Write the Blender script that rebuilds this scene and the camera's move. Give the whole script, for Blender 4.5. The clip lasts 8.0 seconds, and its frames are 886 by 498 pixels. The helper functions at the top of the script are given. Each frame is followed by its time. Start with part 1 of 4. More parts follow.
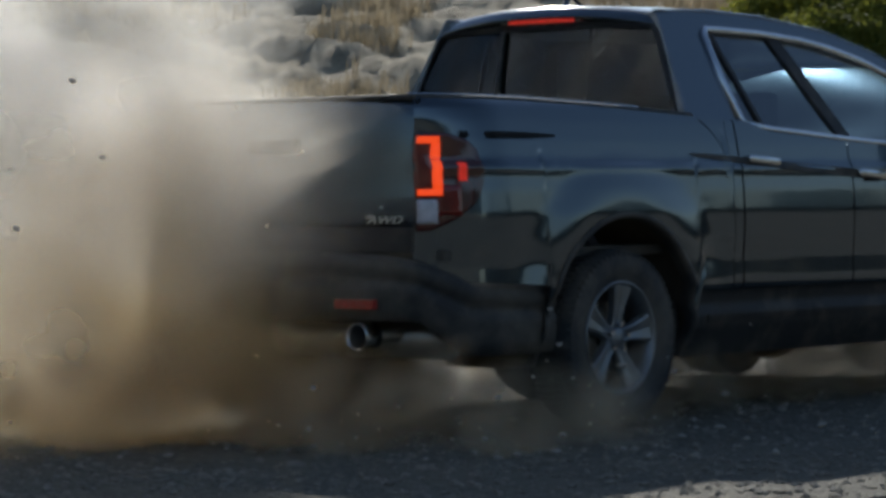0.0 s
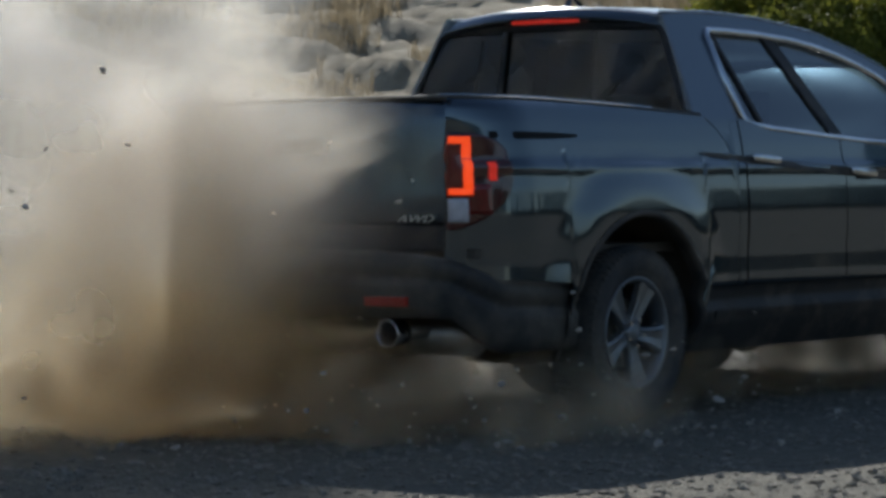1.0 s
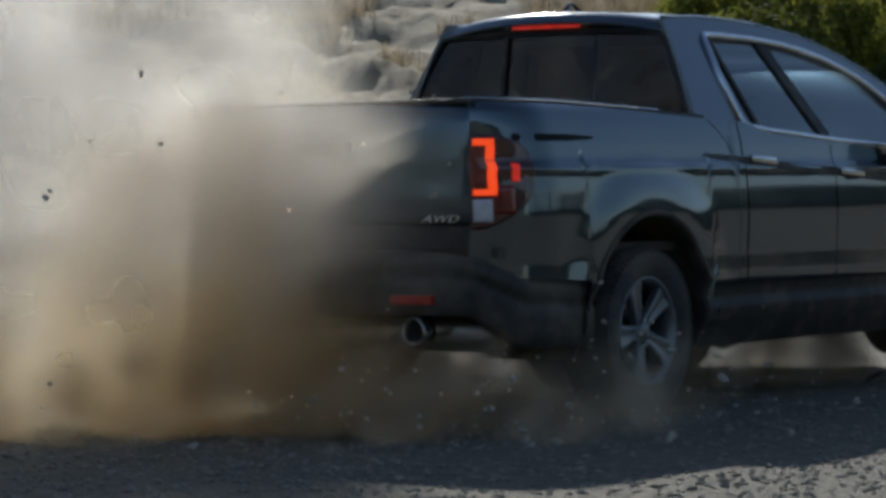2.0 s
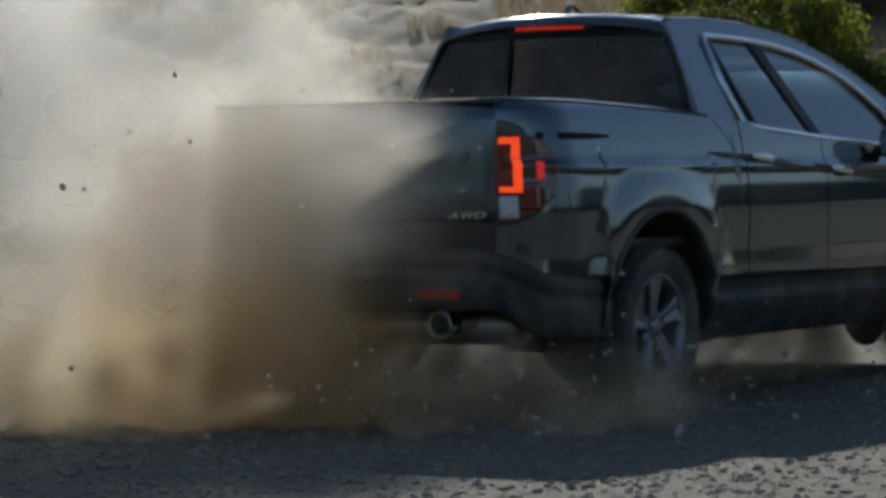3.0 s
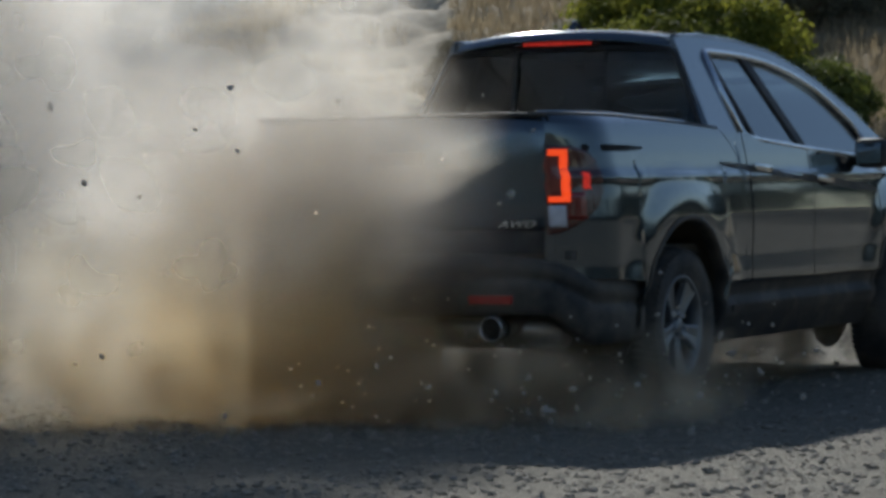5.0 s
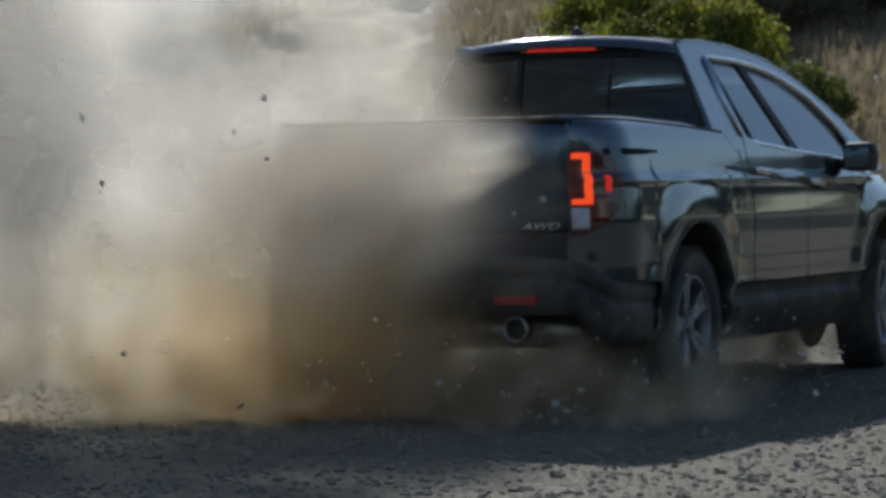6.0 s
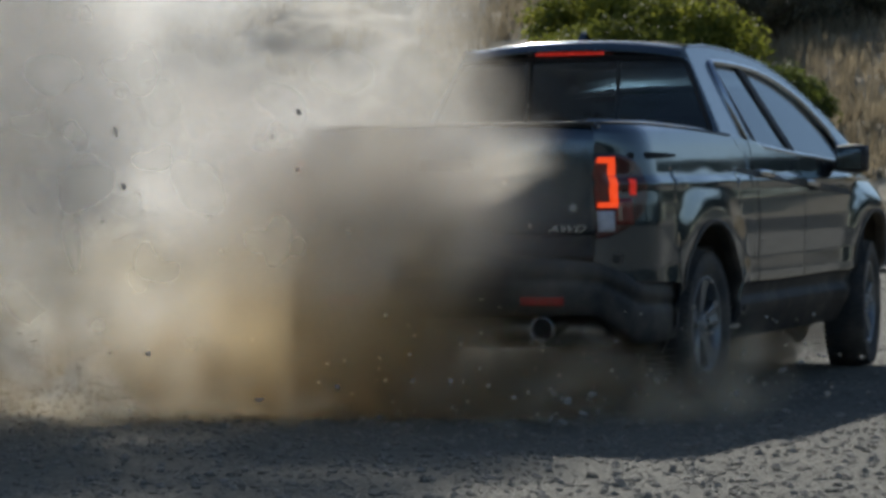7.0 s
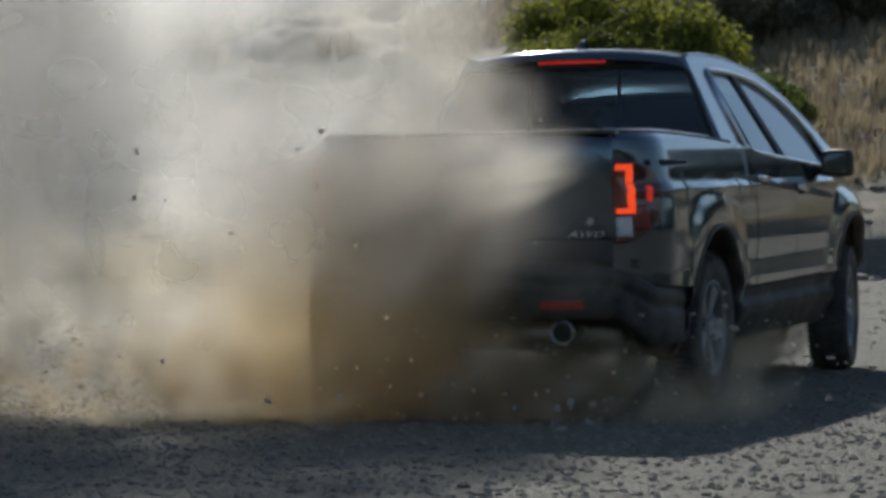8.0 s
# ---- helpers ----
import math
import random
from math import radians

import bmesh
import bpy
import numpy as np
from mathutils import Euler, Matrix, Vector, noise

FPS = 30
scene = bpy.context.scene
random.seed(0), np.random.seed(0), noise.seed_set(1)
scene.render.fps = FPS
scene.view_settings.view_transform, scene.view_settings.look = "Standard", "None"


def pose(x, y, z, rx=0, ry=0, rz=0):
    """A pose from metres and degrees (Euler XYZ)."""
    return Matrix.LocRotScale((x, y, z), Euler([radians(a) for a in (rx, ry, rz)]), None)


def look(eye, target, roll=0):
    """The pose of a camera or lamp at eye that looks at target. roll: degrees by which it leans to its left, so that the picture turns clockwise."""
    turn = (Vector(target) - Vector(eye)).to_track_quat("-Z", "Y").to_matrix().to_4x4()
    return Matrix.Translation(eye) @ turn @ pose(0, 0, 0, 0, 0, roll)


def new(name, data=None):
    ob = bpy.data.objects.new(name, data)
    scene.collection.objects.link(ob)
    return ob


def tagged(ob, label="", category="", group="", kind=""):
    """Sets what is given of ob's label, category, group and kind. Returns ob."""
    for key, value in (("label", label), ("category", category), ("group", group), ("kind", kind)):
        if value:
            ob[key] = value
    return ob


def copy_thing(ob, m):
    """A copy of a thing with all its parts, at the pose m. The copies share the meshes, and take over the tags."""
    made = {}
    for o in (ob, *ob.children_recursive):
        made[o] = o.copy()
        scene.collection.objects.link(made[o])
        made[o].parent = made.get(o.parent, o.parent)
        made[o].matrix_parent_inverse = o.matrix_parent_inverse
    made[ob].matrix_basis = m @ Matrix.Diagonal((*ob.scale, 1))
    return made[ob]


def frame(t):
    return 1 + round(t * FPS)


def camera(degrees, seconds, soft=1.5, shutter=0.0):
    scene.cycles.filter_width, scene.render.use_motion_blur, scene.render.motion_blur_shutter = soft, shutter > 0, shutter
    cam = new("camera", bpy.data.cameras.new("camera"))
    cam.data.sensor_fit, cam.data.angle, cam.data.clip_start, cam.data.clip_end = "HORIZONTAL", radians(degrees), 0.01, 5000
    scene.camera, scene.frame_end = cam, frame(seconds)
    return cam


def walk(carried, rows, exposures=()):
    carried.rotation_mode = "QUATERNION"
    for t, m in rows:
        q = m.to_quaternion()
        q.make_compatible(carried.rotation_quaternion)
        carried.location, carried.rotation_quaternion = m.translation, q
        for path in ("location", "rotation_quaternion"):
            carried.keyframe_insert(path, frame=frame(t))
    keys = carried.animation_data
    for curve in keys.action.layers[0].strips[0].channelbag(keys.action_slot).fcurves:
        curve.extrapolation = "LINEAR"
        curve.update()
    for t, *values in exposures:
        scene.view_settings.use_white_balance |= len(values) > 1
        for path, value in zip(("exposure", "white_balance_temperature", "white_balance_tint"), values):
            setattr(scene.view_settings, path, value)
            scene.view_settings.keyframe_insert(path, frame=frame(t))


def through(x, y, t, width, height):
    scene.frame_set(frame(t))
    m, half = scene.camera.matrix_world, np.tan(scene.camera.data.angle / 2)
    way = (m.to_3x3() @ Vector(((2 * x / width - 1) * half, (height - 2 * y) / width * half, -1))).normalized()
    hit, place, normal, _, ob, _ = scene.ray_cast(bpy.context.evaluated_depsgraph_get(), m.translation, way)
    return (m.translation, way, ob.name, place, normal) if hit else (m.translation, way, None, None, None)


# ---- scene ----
# The shot: a pickup truck drifts left on a gravel road, its dust plume hangs behind it, the camera slides along.
SECONDS = 8.0
cam = camera(16.2, SECONDS, soft=3.8)
# seconds, eye, heading (degrees left of +y), pitch, lean to the left
CAMERA_ROWS = [
    (0, 8.843, -10.359, 1.027, 40.64, -1.196, -0.481),
    (0.5, 9.027, -10.146, 1.025, 40.629, -1.205, -0.309),
    (1, 9.244, -9.938, 1.019, 40.626, -1.208, -0.286),
    (1.5, 9.457, -9.754, 1.026, 40.696, -1.188, -0.532),
    (3, 10.051, -9.273, 1.051, 40.607, -1.282, -0.388),
    (3.5, 10.217, -9.058, 1.045, 40.625, -1.232, -0.43),
    (4, 10.428, -8.863, 1.049, 40.69, -1.198, -0.412),
    (5.5, 11.224, -8.225, 1.033, 41.217, -1.09, -0.466),
    (6, 11.422, -8.029, 1.033, 41.32, -1.063, -0.37),
    (6.5, 11.631, -7.877, 1.042, 41.492, -1.023, -0.323),
    (7, 11.784, -7.643, 1.034, 41.599, -1.029, -0.31),
    (7.5, 11.936, -7.44, 1.029, 41.693, -0.956, -0.336),
    (8, 12.093, -7.207, 1.028, 41.858, -0.886, -0.387),
]
# seconds, place of the truck's origin (ground under the rear axle), pitch, lean, heading
TRUCK_ROWS = [
    (0, 0, 0, 0.0003, -0.155, -0.027, 0),
    (0.5, 0.141, 0.307, 0.0023, 0.064, 0.192, 1.595),
    (1, 0.297, 0.628, -0.0019, 0.141, 0.091, 3.126),
    (1.5, 0.417, 0.932, -0.0008, 0.04, 0.068, 4.461),
    (3, 0.742, 1.879, 0.0151, 0.197, -0.244, 8.364),
    (3.5, 0.826, 2.21, 0.0092, 0.21, -0.072, 9.69),
    (4, 0.933, 2.545, 0.0077, 0.248, 0.039, 11.075),
    (5.5, 1.426, 3.466, -0.0092, 0.291, -0.341, 15.315),
    (6, 1.528, 3.779, -0.0097, 0.322, -0.435, 16.714),
    (6.5, 1.603, 4.095, -0.0009, 0.474, -0.423, 17.991),
    (7, 1.668, 4.419, -0.0076, 0.601, -0.175, 19.355),
    (7.5, 1.703, 4.752, -0.0008, 0.763, -0.097, 20.683),
    (8, 1.731, 5.103, -0.0047, 0.85, -0.239, 22.049),
]


def way_of(heading, pitch):
    a, p = radians(heading), radians(pitch)
    return Vector((-math.sin(a) * math.cos(p), math.cos(a) * math.cos(p), math.sin(p)))


walk(cam, [(t, look((x, y, z), Vector((x, y, z)) + 10 * way_of(head, pitch), roll)) for t, x, y, z, head, pitch, roll in CAMERA_ROWS])

# ---- world, sun, exposure ----
SUN_TO = Vector((-0.707, 0.707, 0.0))
SUN_ELEVATION = radians(29)
world = bpy.data.worlds.new("sky")
scene.world = world
world.use_nodes = True
wn = world.node_tree.nodes
sky = wn.new("ShaderNodeTexSky")
sky.sky_type, sky.sun_disc = "NISHITA", False
sky.sun_elevation, sky.sun_rotation = SUN_ELEVATION, radians(-45)
sky.dust_density, sky.air_density, sky.ozone_density = 0.25, 1.0, 2.2
wn["Background"].inputs[1].default_value = 0.080
world.node_tree.links.new(sky.outputs[0], wn["Background"].inputs[0])
sun = new("sun", bpy.data.lights.new("sun", "SUN"))
sun.data.energy, sun.data.angle, sun.data.color = 4.2, radians(0.53), (1.0, 0.988, 0.935)
sun.matrix_world = look((0, 0, 30), Vector((0, 0, 30)) - (SUN_TO * math.cos(SUN_ELEVATION) + Vector((0, 0, math.sin(SUN_ELEVATION)))))
scene.view_settings.exposure = 0.08
scene.cycles.transparent_max_bounces = 120


# ---- materials ----
def material(name):
    m = bpy.data.materials.new(name)
    m.use_nodes = True
    t = m.node_tree
    return m, t.nodes, t.links, t.nodes["Principled BSDF"]


def noise_node(n, l, scale, detail=4.0, rough=0.55, coord="Object", vector=None):
    t = n.new("ShaderNodeTexNoise")
    t.inputs["Scale"].default_value, t.inputs["Detail"].default_value, t.inputs["Roughness"].default_value = scale, detail, rough
    if vector is None:
        c = n.new("ShaderNodeTexCoord")
        vector = c.outputs[coord]
    l.new(vector, t.inputs["Vector"])
    return t.outputs["Fac"]


def ramp(n, l, fac, stops):
    r = n.new("ShaderNodeValToRGB")
    e = r.color_ramp.elements
    while len(e) < len(stops):
        e.new(0.5)
    for k, (p, c) in zip(e, stops):
        k.position, k.color = p, (*c, 1) if len(c) == 3 else c
    l.new(fac, r.inputs[0])
    return r.outputs[0]


def mix_colour(n, l, fac, a, b):
    x = n.new("ShaderNodeMix")
    x.data_type = "RGBA"
    for v, socket in ((fac, x.inputs[0]), (a, x.inputs[6]), (b, x.inputs[7])):
        if isinstance(v, bpy.types.NodeSocket):
            l.new(v, socket)
        elif isinstance(v, tuple):
            socket.default_value = (*v, 1)
        else:
            socket.default_value = v
    return x.outputs[2]


def bump(n, l, b, height, strength, distance):
    k = n.new("ShaderNodeBump")
    k.inputs["Strength"].default_value, k.inputs["Distance"].default_value = strength, distance
    l.new(height, k.inputs["Height"])
    l.new(k.outputs[0], b.inputs["Normal"])


def plain(name, colour, rough=0.5, metal=0.0, vary=0.25, scale=9.0, dust=0.0, coat=0.0, emit=None, relief=0.0):
    """A surface of one base colour with two scales of variation, and dust lying in patches."""
    m, n, l, b = material(name)
    fine, wide = noise_node(n, l, scale * 6), noise_node(n, l, scale * 0.5, 3)
    dark = tuple(c * (1 - vary) for c in colour)
    light = tuple(min(1, c * (1 + vary)) for c in colour)
    c = mix_colour(n, l, ramp(n, l, wide, [(0.3, (0, 0, 0)), (0.7, (1, 1, 1))]), dark, light)
    if dust:
        k = ramp(n, l, noise_node(n, l, scale * 0.35, 7, 0.65), [(0.62 - dust * 0.5, (0, 0, 0)), (0.95 - dust * 0.3, (0.85, 0.85, 0.85))])
        c = mix_colour(n, l, k, c, (0.23, 0.19, 0.14))
    l.new(c, b.inputs["Base Color"])
    r = n.new("ShaderNodeMapRange")
    r.inputs["To Min"].default_value, r.inputs["To Max"].default_value = max(0.02, rough - 0.08), min(1, rough + 0.12)
    l.new(fine, r.inputs["Value"])
    l.new(r.outputs[0], b.inputs["Roughness"])
    b.inputs["Metallic"].default_value, b.inputs["Coat Weight"].default_value, b.inputs["Coat Roughness"].default_value = metal, coat, 0.06
    if relief:
        bump(n, l, b, fine, 0.6, relief)
    if emit:
        b.inputs["Emission Color"].default_value, b.inputs["Emission Strength"].default_value = (*emit[:3], 1), emit[3]
    return m


def paint_material():
    """Dark steel-grey metallic paint under clear coat, with a film of road dust."""
    m, n, l, b = material("steel_grey_paint")
    flake = noise_node(n, l, 900, 1)
    base = mix_colour(n, l, flake, (0.056, 0.082, 0.107), (0.095, 0.129, 0.159))
    film = ramp(n, l, noise_node(n, l, 2.2, 8, 0.62), [(0.4, (0.02, 0.02, 0.02)), (0.8, (0.13, 0.13, 0.13))])
    l.new(mix_colour(n, l, film, base, (0.20, 0.17, 0.13)), b.inputs["Base Color"])
    b.inputs["Metallic"].default_value = 0.8
    r = n.new("ShaderNodeMapRange")
    r.inputs["To Min"].default_value, r.inputs["To Max"].default_value = 0.12, 0.5
    l.new(film, r.inputs["Value"])
    l.new(r.outputs[0], b.inputs["Roughness"])
    b.inputs["Coat Weight"].default_value, b.inputs["Coat Roughness"].default_value = 1.0, 0.03
    return m


def glass_material(name, tint, clear, face=0.05):
    """Tinted car glass: a clear film that lets part of the light through, with a glossy face."""
    m, n, l, b = material(name)
    out = n["Material Output"]
    see, gloss, mixed = n.new("ShaderNodeBsdfTransparent"), n.new("ShaderNodeBsdfGlossy"), n.new("ShaderNodeMixShader")
    see.inputs[0].default_value = (*(c * clear for c in tint), 1)
    gloss.inputs["Roughness"].default_value = 0.03
    gloss.inputs["Color"].default_value = (0.9, 0.95, 1.0, 1)
    weight = n.new("ShaderNodeLayerWeight")
    power, k = n.new("ShaderNodeMath"), n.new("ShaderNodeMath")
    power.operation, power.inputs[1].default_value = "POWER", 4.0
    k.operation, k.inputs[1].default_value, k.inputs[2].default_value = "MULTIPLY_ADD", 0.8, face
    l.new(weight.outputs["Facing"], power.inputs[0])
    l.new(power.outputs[0], k.inputs[0])
    l.new(k.outputs[0], mixed.inputs[0])
    l.new(see.outputs[0], mixed.inputs[1])
    l.new(gloss.outputs[0], mixed.inputs[2])
    l.new(mixed.outputs[0], out.inputs[0])
    return m


PAINT = paint_material()
BLACK = plain("black_plastic", (0.022, 0.022, 0.023), 0.6, dust=0.25, relief=0.0006)
DUSTY = plain("dusty_black_plastic", (0.035, 0.034, 0.033), 0.62, dust=0.45)
# near-black for joints; also shade given as colour in creases, recesses and pipe bore
GAP_SHADE = plain("dark_gap_and_shade", (0.008, 0.008, 0.008), 0.9)
LINER = plain("muddy_liner", (0.045, 0.032, 0.02), 0.95, dust=0.7, scale=7)
CHROME = plain("chrome", (0.75, 0.76, 0.78), 0.14, 1.0, vary=0.06)
RUBBER = plain("dusty_rubber", (0.055, 0.055, 0.055), 0.88, dust=0.4, scale=12, relief=0.002)
ALLOY = plain("grey_alloy", (0.23, 0.25, 0.27), 0.4, 0.75, dust=0.3, scale=10)
DARK_ALLOY = plain("dark_alloy", (0.03, 0.03, 0.032), 0.55, 0.5, dust=0.25)
RED_LENS = plain("red_lens", (0.20, 0.012, 0.01), 0.12, coat=1.0, vary=0.3, scale=30)
SMOKED = plain("smoked_lens", (0.07, 0.010, 0.010), 0.12, coat=1.0)
GLOW = plain("brake_light_glow", (0.8, 0.08, 0.02), 0.3, emit=(1.0, 0.075, 0.012, 0.75), scale=40)
GLOW_DIM = plain("side_marker_glow", (0.6, 0.05, 0.03), 0.3, emit=(1.0, 0.04, 0.02, 0.28), scale=40)
CLEAR_LENS = plain("white_reverse_lens", (0.62, 0.62, 0.66), 0.15, coat=1.0, vary=0.15, scale=40)
REFLECTOR = plain("red_reflector", (0.42, 0.03, 0.02), 0.25, coat=0.6, scale=40)
GLASS_REAR = glass_material("privacy_glass", (0.5, 0.7, 0.8), 0.06, 0.045)
GLASS_SIDE = glass_material("side_glass", (0.55, 0.75, 0.85), 0.14, 0.13)
MIRROR = plain("mirror_glass", (0.22, 0.26, 0.28), 0.05, 1.0, vary=0.05)
CABIN = plain("cabin_fabric", (0.03, 0.03, 0.032), 0.9, scale=20)
SHELL = plain("underbody_metal", (0.05, 0.045, 0.04), 0.8, 0.2, dust=0.5)
STEEL = plain("exhaust_steel", (0.42, 0.40, 0.37), 0.35, 0.9, dust=0.3)
BADGE = plain("badge_chrome", (0.7, 0.68, 0.62), 0.3, 0.8, vary=0.1)


# ---- mesh helpers ----
def part(name, bm, mat, parent=None, label="", smooth=False):
    me = bpy.data.meshes.new(name)
    bm.normal_update()
    bm.to_mesh(me)
    bm.free()
    me.materials.append(mat)
    if smooth:
        me.polygons.foreach_set("use_smooth", [True] * len(me.polygons))
    ob = new(name, me)
    if parent:
        ob.parent = parent
    return tagged(ob, label)


def thing(name, label, category, group="", kind=""):
    ob = new(name)
    ob.empty_display_size = 0.2
    return tagged(ob, label, category, group, kind)


def box(bm, x0, x1, y0, y1, z0, z1, bevel=0.0):
    r = bmesh.ops.create_cube(bm, size=1, matrix=Matrix.Translation(((x0 + x1) / 2, (y0 + y1) / 2, (z0 + z1) / 2)) @ Matrix.Diagonal((x1 - x0, y1 - y0, z1 - z0, 1)))
    if bevel:
        es = list({e for v in r["verts"] for e in v.link_edges})
        bmesh.ops.bevel(bm, geom=es, offset=bevel, segments=2, profile=0.7, affect="EDGES")
    return bm


def sheet(rows, closed=False, thick=0.0):
    """A skin through rows of points."""
    bm = bmesh.new()
    vs = [[bm.verts.new(p) for p in row] for row in rows]
    for a, b in zip(vs, vs[1:]):
        for i in range(len(a) - (0 if closed else 1)):
            j = (i + 1) % len(a)
            try:
                bm.faces.new((a[i], a[j], b[j], b[i]))
            except ValueError:
                pass
    bmesh.ops.remove_doubles(bm, verts=bm.verts, dist=0.0004)
    bmesh.ops.recalc_face_normals(bm, faces=bm.faces)
    if thick:
        bmesh.ops.solidify(bm, geom=list(bm.faces), thickness=thick)
    return bm


def lathe(profile, steps, axis="x"):
    """Turns (along, radius) points round the x axis."""
    rows = []
    for k in range(steps):
        a = 2 * math.pi * k / steps
        rows.append([(s, r * math.cos(a), r * math.sin(a)) for s, r in profile])
    rows.append(rows[0])
    return sheet(rows)


def tube(points, radius, sides=8, ends=True):
    """A round bar along points."""
    bm = bmesh.new()
    pts = [Vector(p) for p in points]
    rings = []
    for i, p in enumerate(pts):
        d = (pts[min(i + 1, len(pts) - 1)] - pts[max(i - 1, 0)]).normalized()
        u = d.cross(Vector((0, 0, 1))) if abs(d.z) < 0.9 else d.cross(Vector((1, 0, 0)))
        u.normalize()
        w = d.cross(u)
        rings.append([bm.verts.new(p + radius * (math.cos(a) * u + math.sin(a) * w)) for a in (2 * math.pi * k / sides for k in range(sides))])
    for a, b in zip(rings, rings[1:]):
        for i in range(sides):
            j = (i + 1) % sides
            bm.faces.new((a[i], a[j], b[j], b[i]))
    if ends:
        bm.faces.new(rings[0][::-1])
        bm.faces.new(rings[-1])
    bmesh.ops.recalc_face_normals(bm, faces=bm.faces)
    return bm


def curve_at(points, s):
    """Piecewise smooth value through (s, value) points."""
    if s <= points[0][0]:
        return points[0][1]
    for (a, u), (b, v) in zip(points, points[1:]):
        if s <= b:
            k = (s - a) / (b - a)
            return u + (v - u) * k
    return points[-1][1]


def smooth(a, b, s):
    k = min(1, max(0, (s - a) / (b - a)))
    return k * k * (3 - 2 * k)


def spread(a, b, n):
    return [a + (b - a) * i / n for i in range(n + 1)]


# ---- the pickup truck: origin on the ground under the rear axle, +y forward, +x its right side ----
SIDE = [(0.26, 0.84), (0.34, 0.885), (0.40, 0.915), (0.45, 0.925), (0.50, 0.905), (0.545, 0.920), (0.575, 0.945), (0.60, 0.9485), (0.655, 0.9465), (0.70, 0.945),
        (0.80, 0.953), (0.90, 0.955), (1.00, 0.949), (1.06, 0.943), (1.095, 0.945), (1.115, 0.927), (1.20, 0.913), (1.28, 0.895), (1.34, 0.875), (1.37, 0.84)]
RAIL = [(-1.09, 1.368), (-0.55, 1.36), (0.0, 1.34), (0.585, 1.312), (0.95, 1.30), (1.14, 1.252), (1.9, 1.205), (2.62, 1.165), (3.2, 1.12), (3.6, 1.05), (3.95, 0.95), (4.1, 0.86)]
FRONT_AXLE = 3.18


def side_x(y, z):
    x = curve_at(SIDE, z)
    top = smooth(1.05, 1.36, z)
    if y < -0.72:
        x -= (0.222 - 0.075 * top) * ((-0.72 - y) / 0.365) ** 2.4
    if y > 3.3:
        x -= 0.42 * ((y - 3.3) / 0.85) ** 2.1
    if y > 2.6:
        x -= 0.12 * smooth(2.6, 3.6, y) * smooth(0.9, 1.2, z)
    for axle in (0.0, FRONT_AXLE):
        r = math.hypot(y - axle, (z - 0.38) * 0.98)
        x += 0.022 * (1 - smooth(0.56, 0.77, r)) * (1 if z > 0.38 else 0.6)
    return x


def arch_z(y, axle, radius=0.512):
    d = abs(y - axle)
    return 0.372 + math.sqrt(max(0, radius ** 2 - d ** 2)) if d < radius else 0.0


def skin(columns, low, high, n, side=1, out=0.0, thick=0.0):
    """A body panel over columns of y, from low(y) to high(y), on the truck's flank."""
    return sheet([[(side * (side_x(y, z) + out), y, z) for z in spread(low(y), high(y), n)] for y in columns], thick=thick)


def columns(a, b, step=0.03, extra=()):
    n = max(2, int((b - a) / step))
    return sorted(set(spread(a, b, n)) | {e for e in extra if a < e < b})


def line(points):
    return lambda y: curve_at(points, y)


BUMPER_TOP = [(-1.2, 0.755), (-1.05, 0.69), (-0.95, 0.635), (-0.42, 0.606)]
GAP_TOP = [(0.585, 1.312), (0.68, 1.25), (0.75, 1.18), (0.785, 1.03), (0.79, 0.95)]
ARCH_EDGES = [-0.5119, -0.508, -0.5, -0.49, -0.475, -0.455, -0.43, 0.43, 0.455, 0.475, 0.49, 0.5, 0.508, 0.5119]


def bed_low(y):
    if abs(y) < 0.512:
        return max(arch_z(y, 0.0), 0.372)
    return curve_at(BUMPER_TOP, y) if y < 0 else 0.56


def bed_high(y):
    return curve_at(RAIL, y) if y < 0.585 else curve_at(GAP_TOP, y)


def fender_low(y):
    if abs(y - FRONT_AXLE) < 0.512:
        return max(arch_z(y, FRONT_AXLE), 0.372)
    return 0.56 if y < FRONT_AXLE else 0.50


def cab_x(z):
    return 0.885 - (z - 1.22) * 0.488


ROOF_EDGE = [(0.675, 1.775), (1.06, 1.79), (1.5, 1.776), (1.97, 1.725), (2.3, 1.64), (2.5, 1.57), (2.85, 1.41), (3.2, 1.2)]
CAB_OUTLINE = [(0.585, 1.31), (0.62, 1.45), (0.65, 1.62), (0.675, 1.775), (0.85, 1.785), (1.06, 1.79), (1.28, 1.786), (1.5, 1.776), (1.74, 1.753), (1.97, 1.725), (2.14, 1.685), (2.3, 1.64), (2.5, 1.57),
               (2.85, 1.41), (3.2, 1.2), (3.2, 1.125), (2.62, 1.165), (1.9, 1.205), (1.14, 1.252), (0.95, 1.30)]
WINDOW = [(0.985, 1.30), (1.02, 1.282), (1.17, 1.262), (1.88, 1.215), (2.6, 1.175), (2.82, 1.18), (2.66, 1.37), (2.5, 1.47), (2.38, 1.53), (2.22, 1.585), (2.07, 1.625), (1.88, 1.662), (1.70, 1.685), (1.4, 1.705),
          (1.1, 1.712), (0.99, 1.71), (0.965, 1.69), (0.965, 1.5)]


